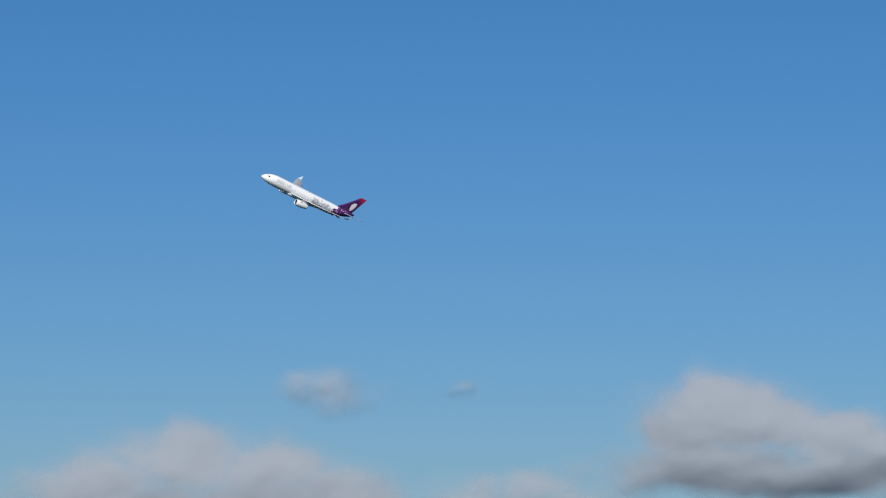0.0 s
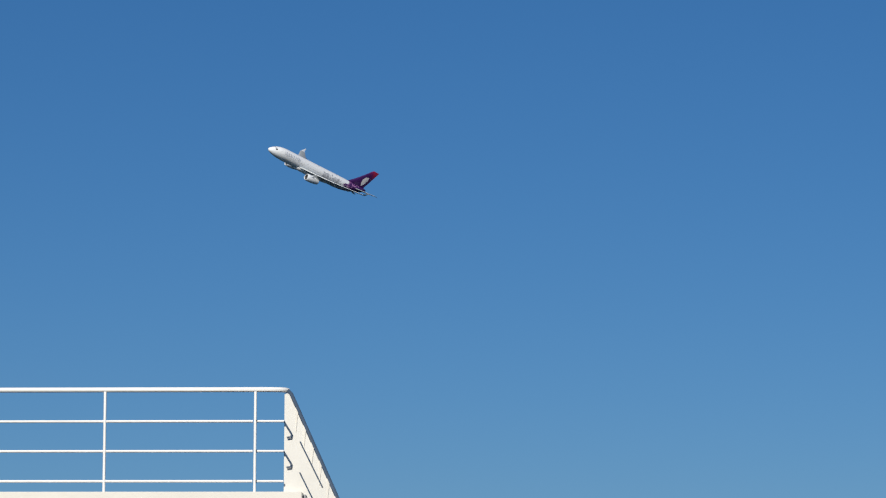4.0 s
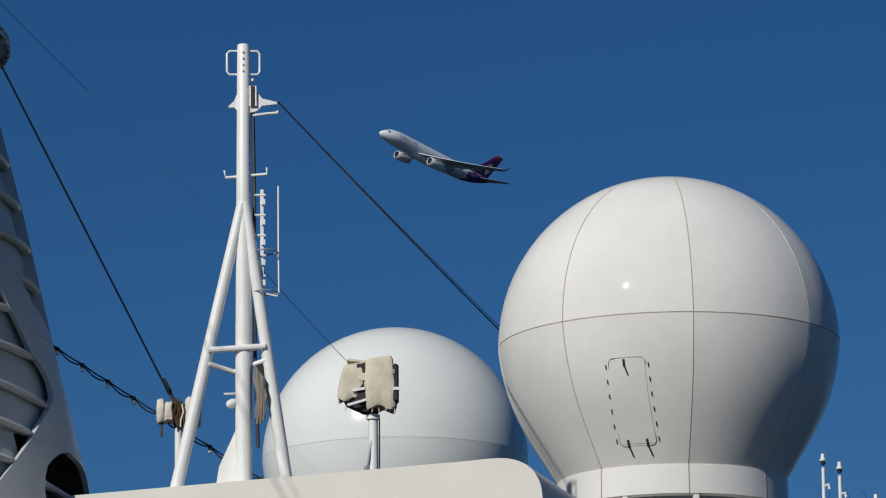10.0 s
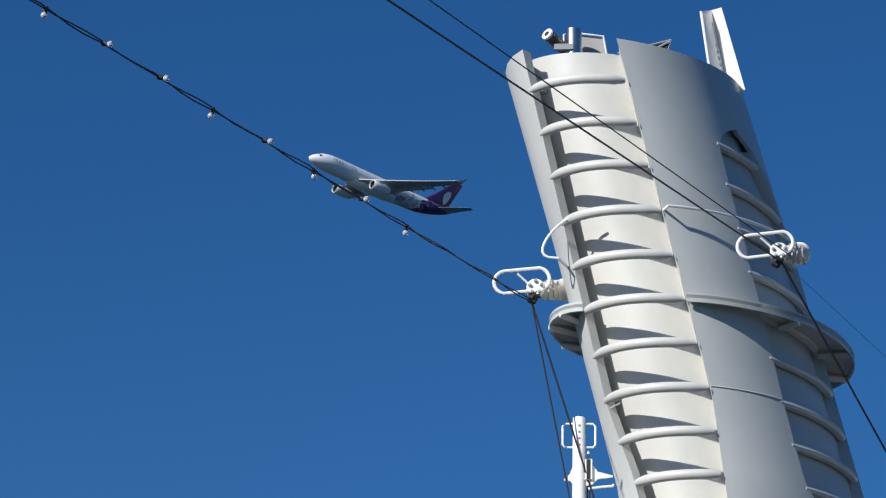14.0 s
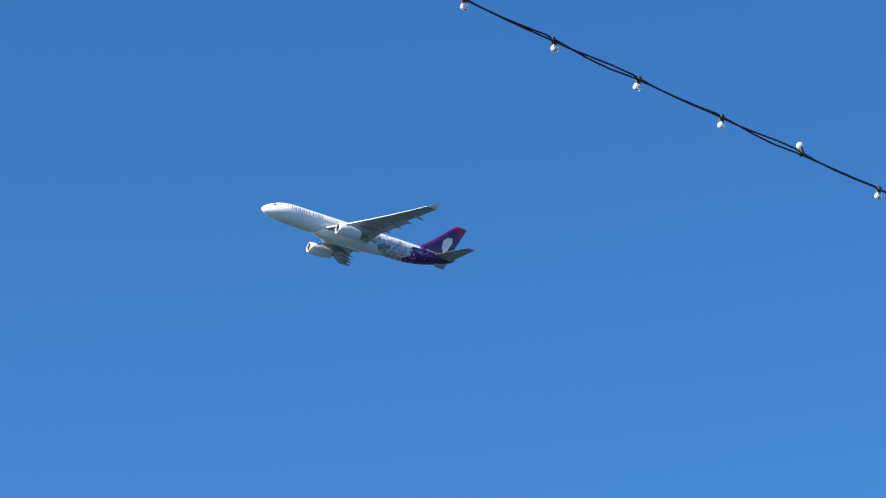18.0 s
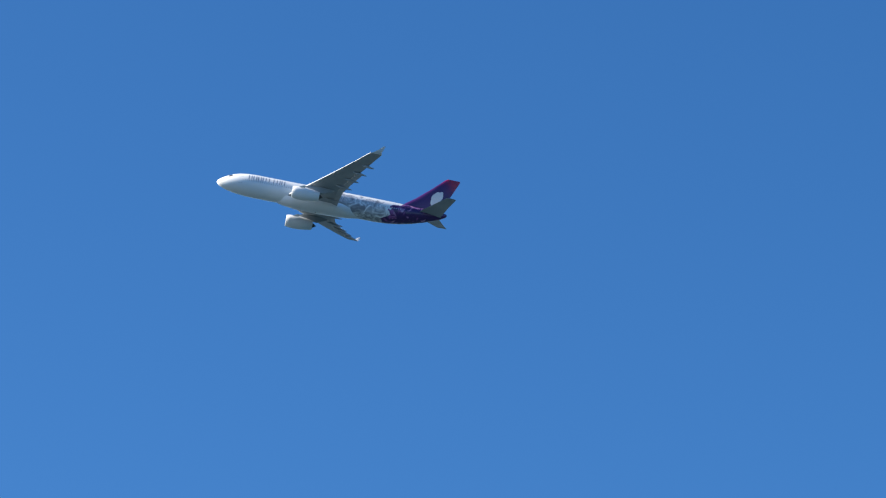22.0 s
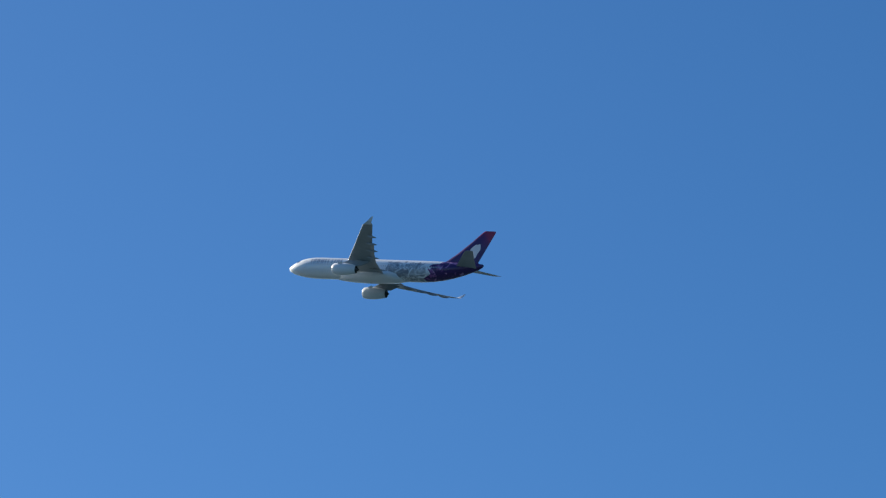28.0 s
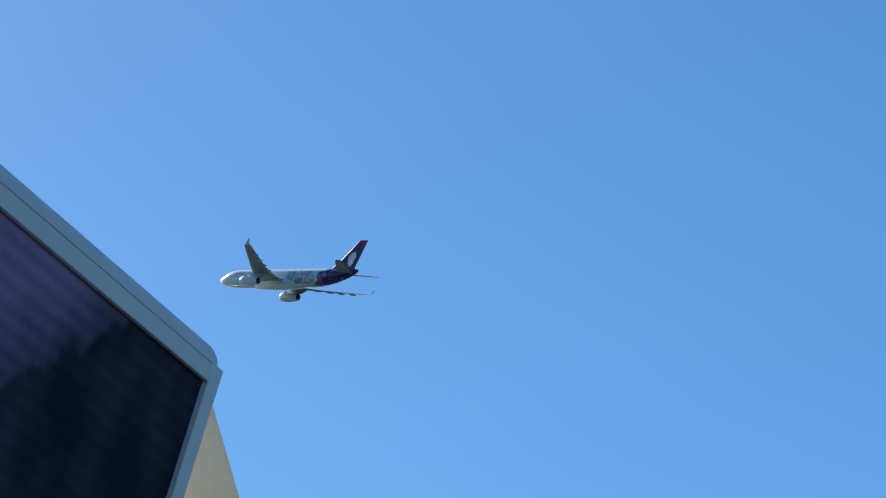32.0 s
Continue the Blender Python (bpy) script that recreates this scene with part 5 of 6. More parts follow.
# ---- big outdoor screen ----
def outdoor_screen():
    D = 25.0
    c = bearing(116.05, 18.35, D)
    u = heading(95.1)                      # along the top edge, away from the viewer
    n = heading(5.1)
    down = (Vector((0, 0, -1)) * math.cos(radians(17)) - n * math.sin(radians(17))).normalized()
    face = u.cross(down).normalized()
    if face.dot(-c) < 0:
        face = -face
    m = Matrix((( -u.x, face.x, -down.x, c.x), (-u.y, face.y, -down.y, c.y), (-u.z, face.z, -down.z, c.z), (0, 0, 0, 1)))
    s = thing("outdoor_screen", "large dark outdoor screen in a pale grey frame, leaning forward", "screen", m)
    W, H = 9.0, 5.2
    part("display", Shape().box((W / 2, 0.0, -H / 2), (W - 0.30, 0.10, H - 0.30)), SCREEN, s, "dark violet screen surface")
    part("frame_top", Shape().box((W / 2 + 0.091, 0.0, -0.09), (W - 0.182, 0.18, 0.12), bevel=0.004), FRAME, s)
    part("frame_bottom", Shape().box((W / 2 + 0.091, 0.0, 0.09 - H), (W - 0.182, 0.18, 0.18), bevel=0.004), FRAME, s)
    part("frame_side", Shape().box((0.09, 0.0, -H / 2 - 0.01), (0.18, 0.18, H - 0.02), bevel=0.004), FRAME, s)
    part("frame_side", Shape().box((W - 0.09, 0.0, -H / 2), (0.18, 0.18, H - 0.37), bevel=0.02), FRAME, s)
    rings = []
    for x, lift in [(0.02 + 0.16 * (1 - math.cos(radians(a))), 0.03 + 0.085 * math.sin(radians(a))) for a in range(0, 91, 15)] + [(W - 0.02, 0.115)]:
        hem = [(0.05, -0.018)] + [(0.05 - 0.05 * (1 - math.cos(radians(b))), -0.018 + lift * (0.45 + 0.55 * math.sin(radians(b)))) for b in range(0, 91, 15)] + [(-0.32, -0.018 + lift), (-0.32, -0.018)]
        rings.append([(x, y, z) for y, z in hem])
    part("top_cover", Shape().loft(rings), FRAME, s, "rounded pale cover along the top")
    part("seam", Shape().box((W / 2 + 0.05, -0.12, -0.024), (W - 0.14, 0.385, 0.010)), RUBBER_DARK, s, "dark joint under the cover")
    b = part("back_housing", Shape().prism([(0.25, -0.5), (W - 0.25, -0.5), (W - 0.25, 0.2 - H), (0.25, 0.2 - H)], -1.3, -0.10), HOUSING, s, "cream back housing")
    inv = m.inverted()
    for x in (2.5, 6.5):
        top = m @ Vector((x, -0.6, 0.6 - H))
        part("leg", Shape().tube([inv @ Vector((top.x, top.y, 0.0)), inv @ top], 0.22, 12), HOUSING, s)
    return s


SCREEN = surface("dark_screen_mesh", (0.018, 0.012, 0.028), 0.75, vary=0.5, scale=0.5, bump=0.1, bump_scale=60, spec=0.12)


def screen_picture(m):
    """A dull violet cloud shape over a near black ground, on fine rows of lamps."""
    nt = m.node_tree
    tc = nt.nodes.new("ShaderNodeTexCoord")
    sep = nt.nodes.new("ShaderNodeSeparateXYZ")
    nt.links.new(tc.outputs["Object"], sep.inputs[0])
    nz = nt.nodes.new("ShaderNodeTexNoise")
    nz.inputs["Scale"].default_value, nz.inputs["Detail"].default_value = 2.2, 5
    nt.links.new(tc.outputs["Object"], nz.inputs["Vector"])

    def op(kind, a, c, d=0.0):
        n = nt.nodes.new("ShaderNodeMath")
        n.operation = kind
        for i, q in enumerate((a, c, d)):
            if isinstance(q, (int, float)):
                n.inputs[i].default_value = q
            else:
                nt.links.new(q, n.inputs[i])
        return n.outputs[0]

    edge = op("ADD", op("MULTIPLY_ADD", sep.outputs[0], 0.6, sep.outputs[2]), op("MULTIPLY_ADD", nz.outputs["Fac"], 0.7, -1.00))
    ramp = nt.nodes.new("ShaderNodeValToRGB")
    ramp.color_ramp.elements[0].position, ramp.color_ramp.elements[1].position = 0.0, 0.75
    ramp.color_ramp.elements[0].color, ramp.color_ramp.elements[1].color = (0.0, 0.0, 0.0, 1), (0.34, 0.23, 0.40, 1)
    mid = ramp.color_ramp.elements.new(0.10)
    mid.color = (0.10, 0.068, 0.125, 1)
    nt.links.new(edge, ramp.inputs["Fac"])
    dull = nt.nodes.new("ShaderNodeTexNoise")
    dull.inputs["Scale"].default_value, dull.inputs["Detail"].default_value = 1.3, 6
    nt.links.new(tc.outputs["Object"], dull.inputs["Vector"])
    ground = nt.nodes.new("ShaderNodeValToRGB")
    ground.color_ramp.elements[0].position, ground.color_ramp.elements[1].position = 0.42, 0.66
    ground.color_ramp.elements[0].color, ground.color_ramp.elements[1].color = (0.014, 0.017, 0.034, 1), (0.055, 0.048, 0.082, 1)
    nt.links.new(dull.outputs["Fac"], ground.inputs["Fac"])
    both = nt.nodes.new("ShaderNodeMix")
    both.data_type, both.blend_type = "RGBA", "ADD"
    both.inputs[0].default_value = 1.0
    nt.links.new(ramp.outputs["Color"], both.inputs[6])
    nt.links.new(ground.outputs["Color"], both.inputs[7])
    wv = nt.nodes.new("ShaderNodeTexWave")
    wv.bands_direction = "Z"
    wv.inputs["Scale"].default_value, wv.inputs["Distortion"].default_value = 2.6, 1.5
    nt.links.new(tc.outputs["Object"], wv.inputs["Vector"])
    mx = nt.nodes.new("ShaderNodeMix")
    mx.data_type, mx.blend_type = "RGBA", "MULTIPLY"
    mx.inputs[0].default_value = 0.22
    nt.links.new(both.outputs[2], mx.inputs[6])
    nt.links.new(wv.outputs["Color"], mx.inputs[7])
    nt.links.new(mx.outputs[2], nt.nodes["Principled BSDF"].inputs["Base Color"])


screen_picture(SCREEN)
RUBBER_DARK = surface("dark_joint_rubber", (0.03, 0.03, 0.035), 0.8)
FRAME = surface("pale_grey_frame_paint", (0.77, 0.77, 0.79), 0.4, vary=0.04)
HOUSING = surface("cream_housing_paint", (0.72, 0.65, 0.50), 0.5, vary=0.06)
outdoor_screen()


def screen_pylon():
    p = thing("screen_pylon", "cream tapered steel pylon behind the outdoor screen", "pylon", spot(116.03, 26.6, -EYE.z))
    top = 8.53 + EYE.z
    part("plate", Shape().prism([(-1.6, 0), (0.295 * top, 0), (0.0, top), (-1.6, top - 0.3)], 0, 0.5), HOUSING, p)
    for k in range(5):
        part("rib", Shape().tube([(0.295 * (top - 8.6) - 0.2 - 0.13 * k, -0.01, 8.6), (0.295 * (top - 6) - 0.5 - 0.3 * k, -0.01, 6.0)], 0.035, 6), FRAME, p)
    part("beam", Shape().box((-0.9, -0.4, 7.6), (0.5, 1.4, 0.4)), HOUSING, p)


screen_pylon()


# ---- clouds low over the horizon ----
def cloud_material():
    m = bpy.data.materials.new("cloud_vapour")
    m.use_nodes = True
    nt = m.node_tree
    out = nt.nodes["Material Output"]
    nt.nodes.remove(nt.nodes["Principled BSDF"])
    dif = nt.nodes.new("ShaderNodeBsdfDiffuse")
    dif.inputs["Color"].default_value = (0.37, 0.405, 0.46, 1)
    tl = nt.nodes.new("ShaderNodeBsdfTranslucent")
    tl.inputs["Color"].default_value = (0.34, 0.395, 0.47, 1)
    m1 = nt.nodes.new("ShaderNodeMixShader")
    m1.inputs[0].default_value = 0.35
    nt.links.new(dif.outputs[0], m1.inputs[1])
    nt.links.new(tl.outputs[0], m1.inputs[2])
    at = nt.nodes.new("ShaderNodeAttribute")
    at.attribute_name = "vapour_mass"
    tc = nt.nodes.new("ShaderNodeTexCoord")
    nz = nt.nodes.new("ShaderNodeTexNoise")
    nz.inputs["Scale"].default_value, nz.inputs["Detail"].default_value = 0.022, 6
    nt.links.new(tc.outputs["Object"], nz.inputs["Vector"])
    ma = nt.nodes.new("ShaderNodeMath")
    ma.operation = "MULTIPLY_ADD"
    ma.inputs[1].default_value, ma.inputs[2].default_value = 0.5, -0.25
    nt.links.new(nz.outputs["Fac"], ma.inputs[0])
    ad = nt.nodes.new("ShaderNodeMath")
    nt.links.new(ma.outputs[0], ad.inputs[0])
    nt.links.new(at.outputs["Fac"], ad.inputs[1])
    mr = nt.nodes.new("ShaderNodeMapRange")
    mr.interpolation_type = "SMOOTHSTEP"
    mr.inputs["From Min"].default_value, mr.inputs["From Max"].default_value = 0.06, 0.72
    mr.inputs["To Max"].default_value = 0.96
    nt.links.new(ad.outputs[0], mr.inputs["Value"])
    tr = nt.nodes.new("ShaderNodeBsdfTransparent")
    m2 = nt.nodes.new("ShaderNodeMixShader")
    nt.links.new(mr.outputs[0], m2.inputs[0])
    nt.links.new(tr.outputs[0], m2.inputs[1])
    nt.links.new(m1.outputs[0], m2.inputs[2])
    nt.links.new(m2.outputs[0], out.inputs["Surface"])
    return m


VAPOUR = cloud_material()


def cloud(label, az, el, puffs, w, h, seed, gain=1.0):
    """A billowed bank of vapour 4.2 km off; puffs are (x, z, rx, rz) in metres about its middle."""
    nx, nz_ = 150, max(30, int(150 * h / w))
    vs, dens = [], []
    for j in range(nz_ + 1):
        for i in range(nx + 1):
            x, z = w * (i / nx - 0.5), h * (j / nz_ - 0.5)
            q = Vector((x * 0.02 + seed, z * 0.026, seed * 1.7))
            warp = noise.noise_vector(q * 0.8) * 14
            d, bulge = 0.0, 0.0
            for cx, cz, rx, rz in puffs:
                e = ((x + warp.x - cx) / rx) ** 2 + ((z + warp.y - cz) / rz) ** 2
                d = max(d, math.exp(-0.9 * e))
                bulge += math.exp(-0.55 * e)
            t = noise.fractal(q * 1.2, 1.0, 2.1, 5)
            soft = noise.fractal(q * 1.2, 1.2, 2.1, 3)
            edge = min(1.0, 8 * min(i / nx, 1 - i / nx, 1 - j / nz_), 1.0)
            dens.append(max(0.0, (d + 0.10 * t - 0.05) * gain * edge))
            vs.append((x, -34 * math.log(1 + bulge) - 2.5 * soft, z))
    fs = [(j * (nx + 1) + i, j * (nx + 1) + i + 1, (j + 1) * (nx + 1) + i + 1, (j + 1) * (nx + 1) + i) for j in range(nz_) for i in range(nx)]
    me = bpy.data.meshes.new("cloud")
    me.from_pydata(vs, [], fs)
    me.attributes.new("vapour_mass", "FLOAT", "POINT").data.foreach_set("value", dens)
    me.materials.append(VAPOUR)
    me.polygons.foreach_set("use_smooth", [True] * len(me.polygons))
    ob = new("cloud", me)
    ob.matrix_basis = Matrix.Translation(EYE + heading(az, el) * 4200) @ pose(0, 0, 0, 0, 0, az)
    return tagged(ob, label, "cloud", group="low clouds", kind="backdrop")


cloud("large grey-white heaped cloud low in the sky", -27.45, 3.05,
      [(-10, 8, 74, 46), (-14, 36, 40, 34), (-52, -6, 46, 32), (20, 22, 44, 34), (52, 6, 54, 30), (112, -8, 70, 27), (165, -20, 60, 26), (-10, -38, 116, 28), (115, -44, 120, 28)], 560, 300, 3.1)
cloud("broad grey-white cloud bank low in the sky", -19.9, 2.05,
      [(-25, 46, 78, 36), (-110, 20, 80, 36), (70, 34, 76, 32), (150, 8, 64, 32), (0, -20, 220, 52), (40, -10, 120, 44)], 600, 250, 7.7, 0.86)
cloud("small thin grey cloud", -21.55, 3.60, [(0, -2, 44, 26), (-14, 2, 34, 24), (22, -6, 32, 20)], 200, 120, 11.3, 0.46)
cloud("low grey cloud bank", -24.3, 2.10, [(-40, 0, 54, 28), (20, 4, 54, 26), (70, -6, 54, 24), (0, -40, 130, 36)], 340, 170, 17.9, 0.60)
cloud("faint grey wisp of cloud", -23.6, 3.62, [(0, 0, 18, 12), (-9, -6, 13, 8)], 90, 60, 23.7, 0.30)


# ---- airliner ----
def node_paint(name, build):
    m = bpy.data.materials.new(name)
    m.use_nodes = True
    nt = m.node_tree
    b = nt.nodes["Principled BSDF"]
    tc = nt.nodes.new("ShaderNodeTexCoord")
    sep = nt.nodes.new("ShaderNodeSeparateXYZ")
    nt.links.new(tc.outputs["Object"], sep.inputs[0])

    def op(kind, *args):
        n = nt.nodes.new("ShaderNodeMath")
        n.operation = kind
        for i, q in enumerate(args):
            if isinstance(q, (int, float)):
                n.inputs[i].default_value = q
            else:
                nt.links.new(q, n.inputs[i])
        return n.outputs[0]

    def mix(fac, a, c):
        n = nt.nodes.new("ShaderNodeMix")
        n.data_type = "RGBA"
        if isinstance(fac, (int, float)):
            n.inputs[0].default_value = fac
        else:
            nt.links.new(fac, n.inputs[0])
        for idx, q in ((6, a), (7, c)):
            if isinstance(q, tuple):
                n.inputs[idx].default_value = (*q, 1)
            else:
                nt.links.new(q, n.inputs[idx])
        return n.outputs[2]

    def tex(kind, scale):
        n = nt.nodes.new(kind)
        n.inputs["Scale"].default_value = scale
        nt.links.new(tc.outputs["Object"], n.inputs["Vector"])
        return n

    def ramp(v, a, c):
        n = nt.nodes.new("ShaderNodeMapRange")
        n.inputs["From Min"].default_value, n.inputs["From Max"].default_value = a, c
        nt.links.new(v, n.inputs["Value"])
        return n.outputs[0]

    colour = build(op, mix, tex, ramp, sep.outputs[0], sep.outputs[1], sep.outputs[2])
    nt.links.new(colour, b.inputs["Base Color"])
    b.inputs["Roughness"].default_value = 0.3
    b.inputs["Coat Weight"].default_value = 0.3
    return m


PURPLE = (0.057, 0.014, 0.106)


def fuselage_colours(op, mix, tex, ramp, x, y, z):
    n = tex("ShaderNodeTexNoise", 0.5).outputs["Fac"]
    blooms = tex("ShaderNodeTexVoronoi", 0.38).outputs["Distance"]
    petals = tex("ShaderNodeTexVoronoi", 0.85).outputs["Distance"]
    grain = tex("ShaderNodeTexNoise", 1.6).outputs["Fac"]
    base = mix(grain, (0.79, 0.81, 0.83), (0.85, 0.87, 0.89))
    edge = op("ADD", op("MULTIPLY", op("SUBTRACT", n, 0.5), 8.0), op("MULTIPLY", op("SUBTRACT", blooms, 0.5), 5.0))
    leaf_node = tex("ShaderNodeTexNoise", 0.55)
    leaf_node.inputs["Distortion"].default_value, leaf_node.inputs["Detail"].default_value = 1.6, 3
    leaf = leaf_node.outputs["Fac"]
    grey = mix(ramp(op("ADD", leaf, op("MULTIPLY", petals, 0.12)), 0.42, 0.66), (0.15, 0.165, 0.21), (0.60, 0.615, 0.65))
    f = op("MULTIPLY", op("MULTIPLY", op("LESS_THAN", op("ADD", x, edge), -1.0), op("GREATER_THAN", op("ADD", x, edge), -12.2)), op("LESS_THAN", op("ADD", z, op("MULTIPLY", edge, 0.4)), 1.75))
    f = op("MULTIPLY", f, op("LESS_THAN", leaf, 0.62))
    base = mix(op("MULTIPLY", f, 0.85), base, grey)
    streak = tex("ShaderNodeTexNoise", 1.1).outputs["Fac"]
    flower = mix(ramp(leaf, 0.50, 0.58), PURPLE, (0.27, 0.08, 0.27))
    flower = mix(op("MULTIPLY", op("GREATER_THAN", op("ADD", leaf, op("MULTIPLY", op("SUBTRACT", streak, 0.5), 0.5)), 0.60), op("LESS_THAN", x, -14.5)), flower, (0.46, 0.24, 0.42))
    flower = mix(op("GREATER_THAN", x, -22.5), PURPLE, flower)
    tail = op("LESS_THAN", op("ADD", op("ADD", x, op("MULTIPLY", z, 0.85)), op("MULTIPLY", edge, 0.9)), -13.6)
    return mix(tail, base, flower)


def fin_colours(op, mix, tex, ramp, x, y, z):
    n = tex("ShaderNodeTexNoise", 0.35).outputs["Fac"]
    t = op("ADD", op("ADD", op("MULTIPLY", z, 0.07), op("MULTIPLY", x, -0.11)), op("MULTIPLY", n, 0.35))
    c = mix(ramp(t, 3.58, 3.84), PURPLE, (0.20, 0.012, 0.085))
    return mix(ramp(t, 3.76, 4.00), c, (0.40, 0.020, 0.060))


def build_airliner():
    paint = node_paint("airliner_livery", fuselage_colours)
    fin_paint = node_paint("tail_fin_livery", fin_colours)
    wing_grey = surface("wing_grey_paint", (0.34, 0.375, 0.40), 0.6, spec=0.1, vary=0.10, scale=0.4)
    wing_light = surface("bare_leading_edge", (0.64, 0.67, 0.70), 0.35, vary=0.04, scale=0.4)
    # Far paler than the wing, to put in the sunlight on the far winglet.
    winglet_sunlit = surface("winglet_paint_with_sun", (0.70, 0.73, 0.76), 0.3, vary=0.04, scale=0.6)
    eng_white = surface("nacelle_white_paint", (0.81, 0.83, 0.85), 0.3, vary=0.03, scale=0.6)
    intake = surface("dark_fan_intake", (0.05, 0.05, 0.055), 0.5)
    metal = surface("dark_exhaust_metal", (0.06, 0.055, 0.05), 0.6)
    glass = surface("cockpit_glass", (0.012, 0.012, 0.016), 0.1)
    letter = surface("livery_lettering", (0.12, 0.16, 0.26), 0.4)
    pane = surface("cabin_pane", (0.60, 0.61, 0.63), 0.25)
    emblem_white = surface("emblem_white", (0.78, 0.74, 0.74), 0.35)
    plane = thing("airliner", "white twin-engine airliner with purple tail and grey floral livery", "airplane", pose(0, 0, 0))

    secs = [(28.72, 0.04, 0.04, -0.62), (28.5, 0.48, 0.45, -0.60), (28.0, 0.92, 0.88, -0.55), (27.2, 1.38, 1.32, -0.46), (26.2, 1.80, 1.76, -0.34), (25.0, 2.18, 2.16, -0.20), (23.4, 2.52, 2.52, -0.08),
            (21.5, 2.74, 2.74, -0.02), (19.5, 2.82, 2.82, 0), (12, 2.82, 2.82, 0), (4, 2.82, 2.82, 0), (-4, 2.82, 2.82, 0), (-10.5, 2.82, 2.82, 0), (-13.8, 2.74, 2.70, 0.10), (-16.6, 2.56, 2.47, 0.30), (-19.4, 2.22, 2.12, 0.60),
            (-22.2, 1.72, 1.66, 1.02), (-24.6, 1.20, 1.20, 1.44), (-26.3, 0.72, 0.78, 1.82), (-27.2, 0.38, 0.45, 2.05), (-27.45, 0.12, 0.16, 2.12)]
    xs = [s[0] for s in secs][::-1]

    def skin(x, deg, off=0.0):
        ry, rz, zc = (float(np.interp(x, xs, [s[k] for s in secs][::-1])) for k in (1, 2, 3))
        w = radians(deg)
        return (x, (ry + off) * math.sin(w), zc + (rz + off) * math.cos(w))

    part("fuselage", Shape().loft([[skin(x, 360 * k / 40) for k in range(40)] for x, *_ in secs]), paint, plane, "white fuselage with grey flowers and purple rear")
    # belly fairing
    rings = []
    for x, w, d in ((13.5, 0.6, 0.25), (12, 2.2, 0.42), (9, 3.0, 0.62), (4, 3.2, 0.72), (-1, 3.0, 0.62), (-4, 2.3, 0.42), (-6.5, 0.6, 0.2)):
        rings.append([(x, w * math.sin(2 * math.pi * k / 28), -1.55 + (1.25 + d) * math.cos(2 * math.pi * k / 28) * (0.6 if math.cos(2 * math.pi * k / 28) > 0 else 1.0)) for k in range(28)])
    part("belly_fairing", Shape().loft(rings), eng_white, plane)
    # cockpit panes
    for sgn in (-1, 1):
        for a0, a1, x0, x1 in ((4, 24, 26.35, 25.75), (26, 44, 26.3, 25.5), (46, 60, 26.1, 25.2)):
            q = []
            for off in (0.02, -0.02):
                q += [skin(x1, sgn * a0 * 0.92, off), skin(x1, sgn * a1 * 0.94, off), skin(x0, sgn * a1, off), skin(x0, sgn * a0, off)]
            part("cockpit_window", Shape().add(q, [(0, 1, 2, 3), (7, 6, 5, 4), (0, 4, 5, 1), (1, 5, 6, 2), (2, 6, 7, 3), (3, 7, 4, 0)]), glass, plane, "dark cockpit pane", smooth=0)
        s = Shape()
        for k in range(74):
            x = 22.6 - 0.53 * k
            if min(abs(x - d) for d in (8.2, -10.0)) < 0.8:
                continue
            q = [skin(x + dx, sgn * a, 0.012) for dx, a in ((-0.12, 81.5), (0.12, 81.5), (0.12, 87.5), (-0.12, 87.5))]
            s.add(q, [(0, 1, 2, 3)])
        tagged(part("cabin_windows", s, pane, plane, "row of small dark cabin windows", smooth=0), kind="stuff")
        for x in (23.2, 8.2, -10.0, -18.2):
            pts = [skin(x + dx, sgn * a, 0.01) for dx, a in ((-0.5, 62), (0.5, 62), (0.5, 105), (-0.5, 105))]
            part("cabin_door", Shape().tube(pts, 0.035, 5, closed=True), wing_grey, plane, "outline of a cabin door")
        # lettering bars on the forward side
        for k in range(8):
            x = 20.9 - 1.14 * k
            ln = 0.5 if k in (4, 5) else 0.85
            w_ = 0.16
            for dx in (-ln / 2 + w_ / 2, ln / 2 - w_ / 2) if ln > 0.6 else (0,):
                q = [skin(x + dx + e, sgn * a, 0.02) for a in range(48, 79, 5) for e in (-w_ / 2, w_ / 2)]
                part("letter_bar", Shape().add(q, [(2 * i, 2 * i + 1, 2 * i + 3, 2 * i + 2) for i in range(6)]), letter, plane, smooth=0)

    def foil(le, chord, y, z, thick, twist=0.0, n=9, camber=0.02):
        """An aerofoil ring at a span station."""
        us = [0.5 - 0.5 * math.cos(math.pi * k / (n - 1)) for k in range(n)]
        th = lambda u: thick * chord * (2.97 * math.sqrt(u) - 1.26 * u - 3.516 * u ** 2 + 2.843 * u ** 3 - 1.036 * u ** 4) * 0.5
        up = [(le - u * chord, y, z + th(u) + camber * chord * math.sin(math.pi * u) - u * chord * twist) for u in us]
        lo = [(le - u * chord, y, z - (0.42 if camber else 1.0) * th(u) + camber * chord * math.sin(math.pi * u) - u * chord * twist) for u in us[-2:0:-1]]
        return up + lo

    for sgn in (1, -1):
        st = ((1.5, 12.0, 12.4, -1.55, 0.14), (2.9, 11.0, 11.2, -1.47, 0.135), (6.0, 8.95, 9.4, -1.07, 0.125), (9.6, 6.55, 7.4, -0.60, 0.115), (14, 3.65, 6.0, 0.02, 0.11), (19, 0.35, 4.75, 0.82, 0.105), (24, -2.95, 3.6, 1.72, 0.10), (28.2, -5.75, 2.65, 2.55, 0.10))
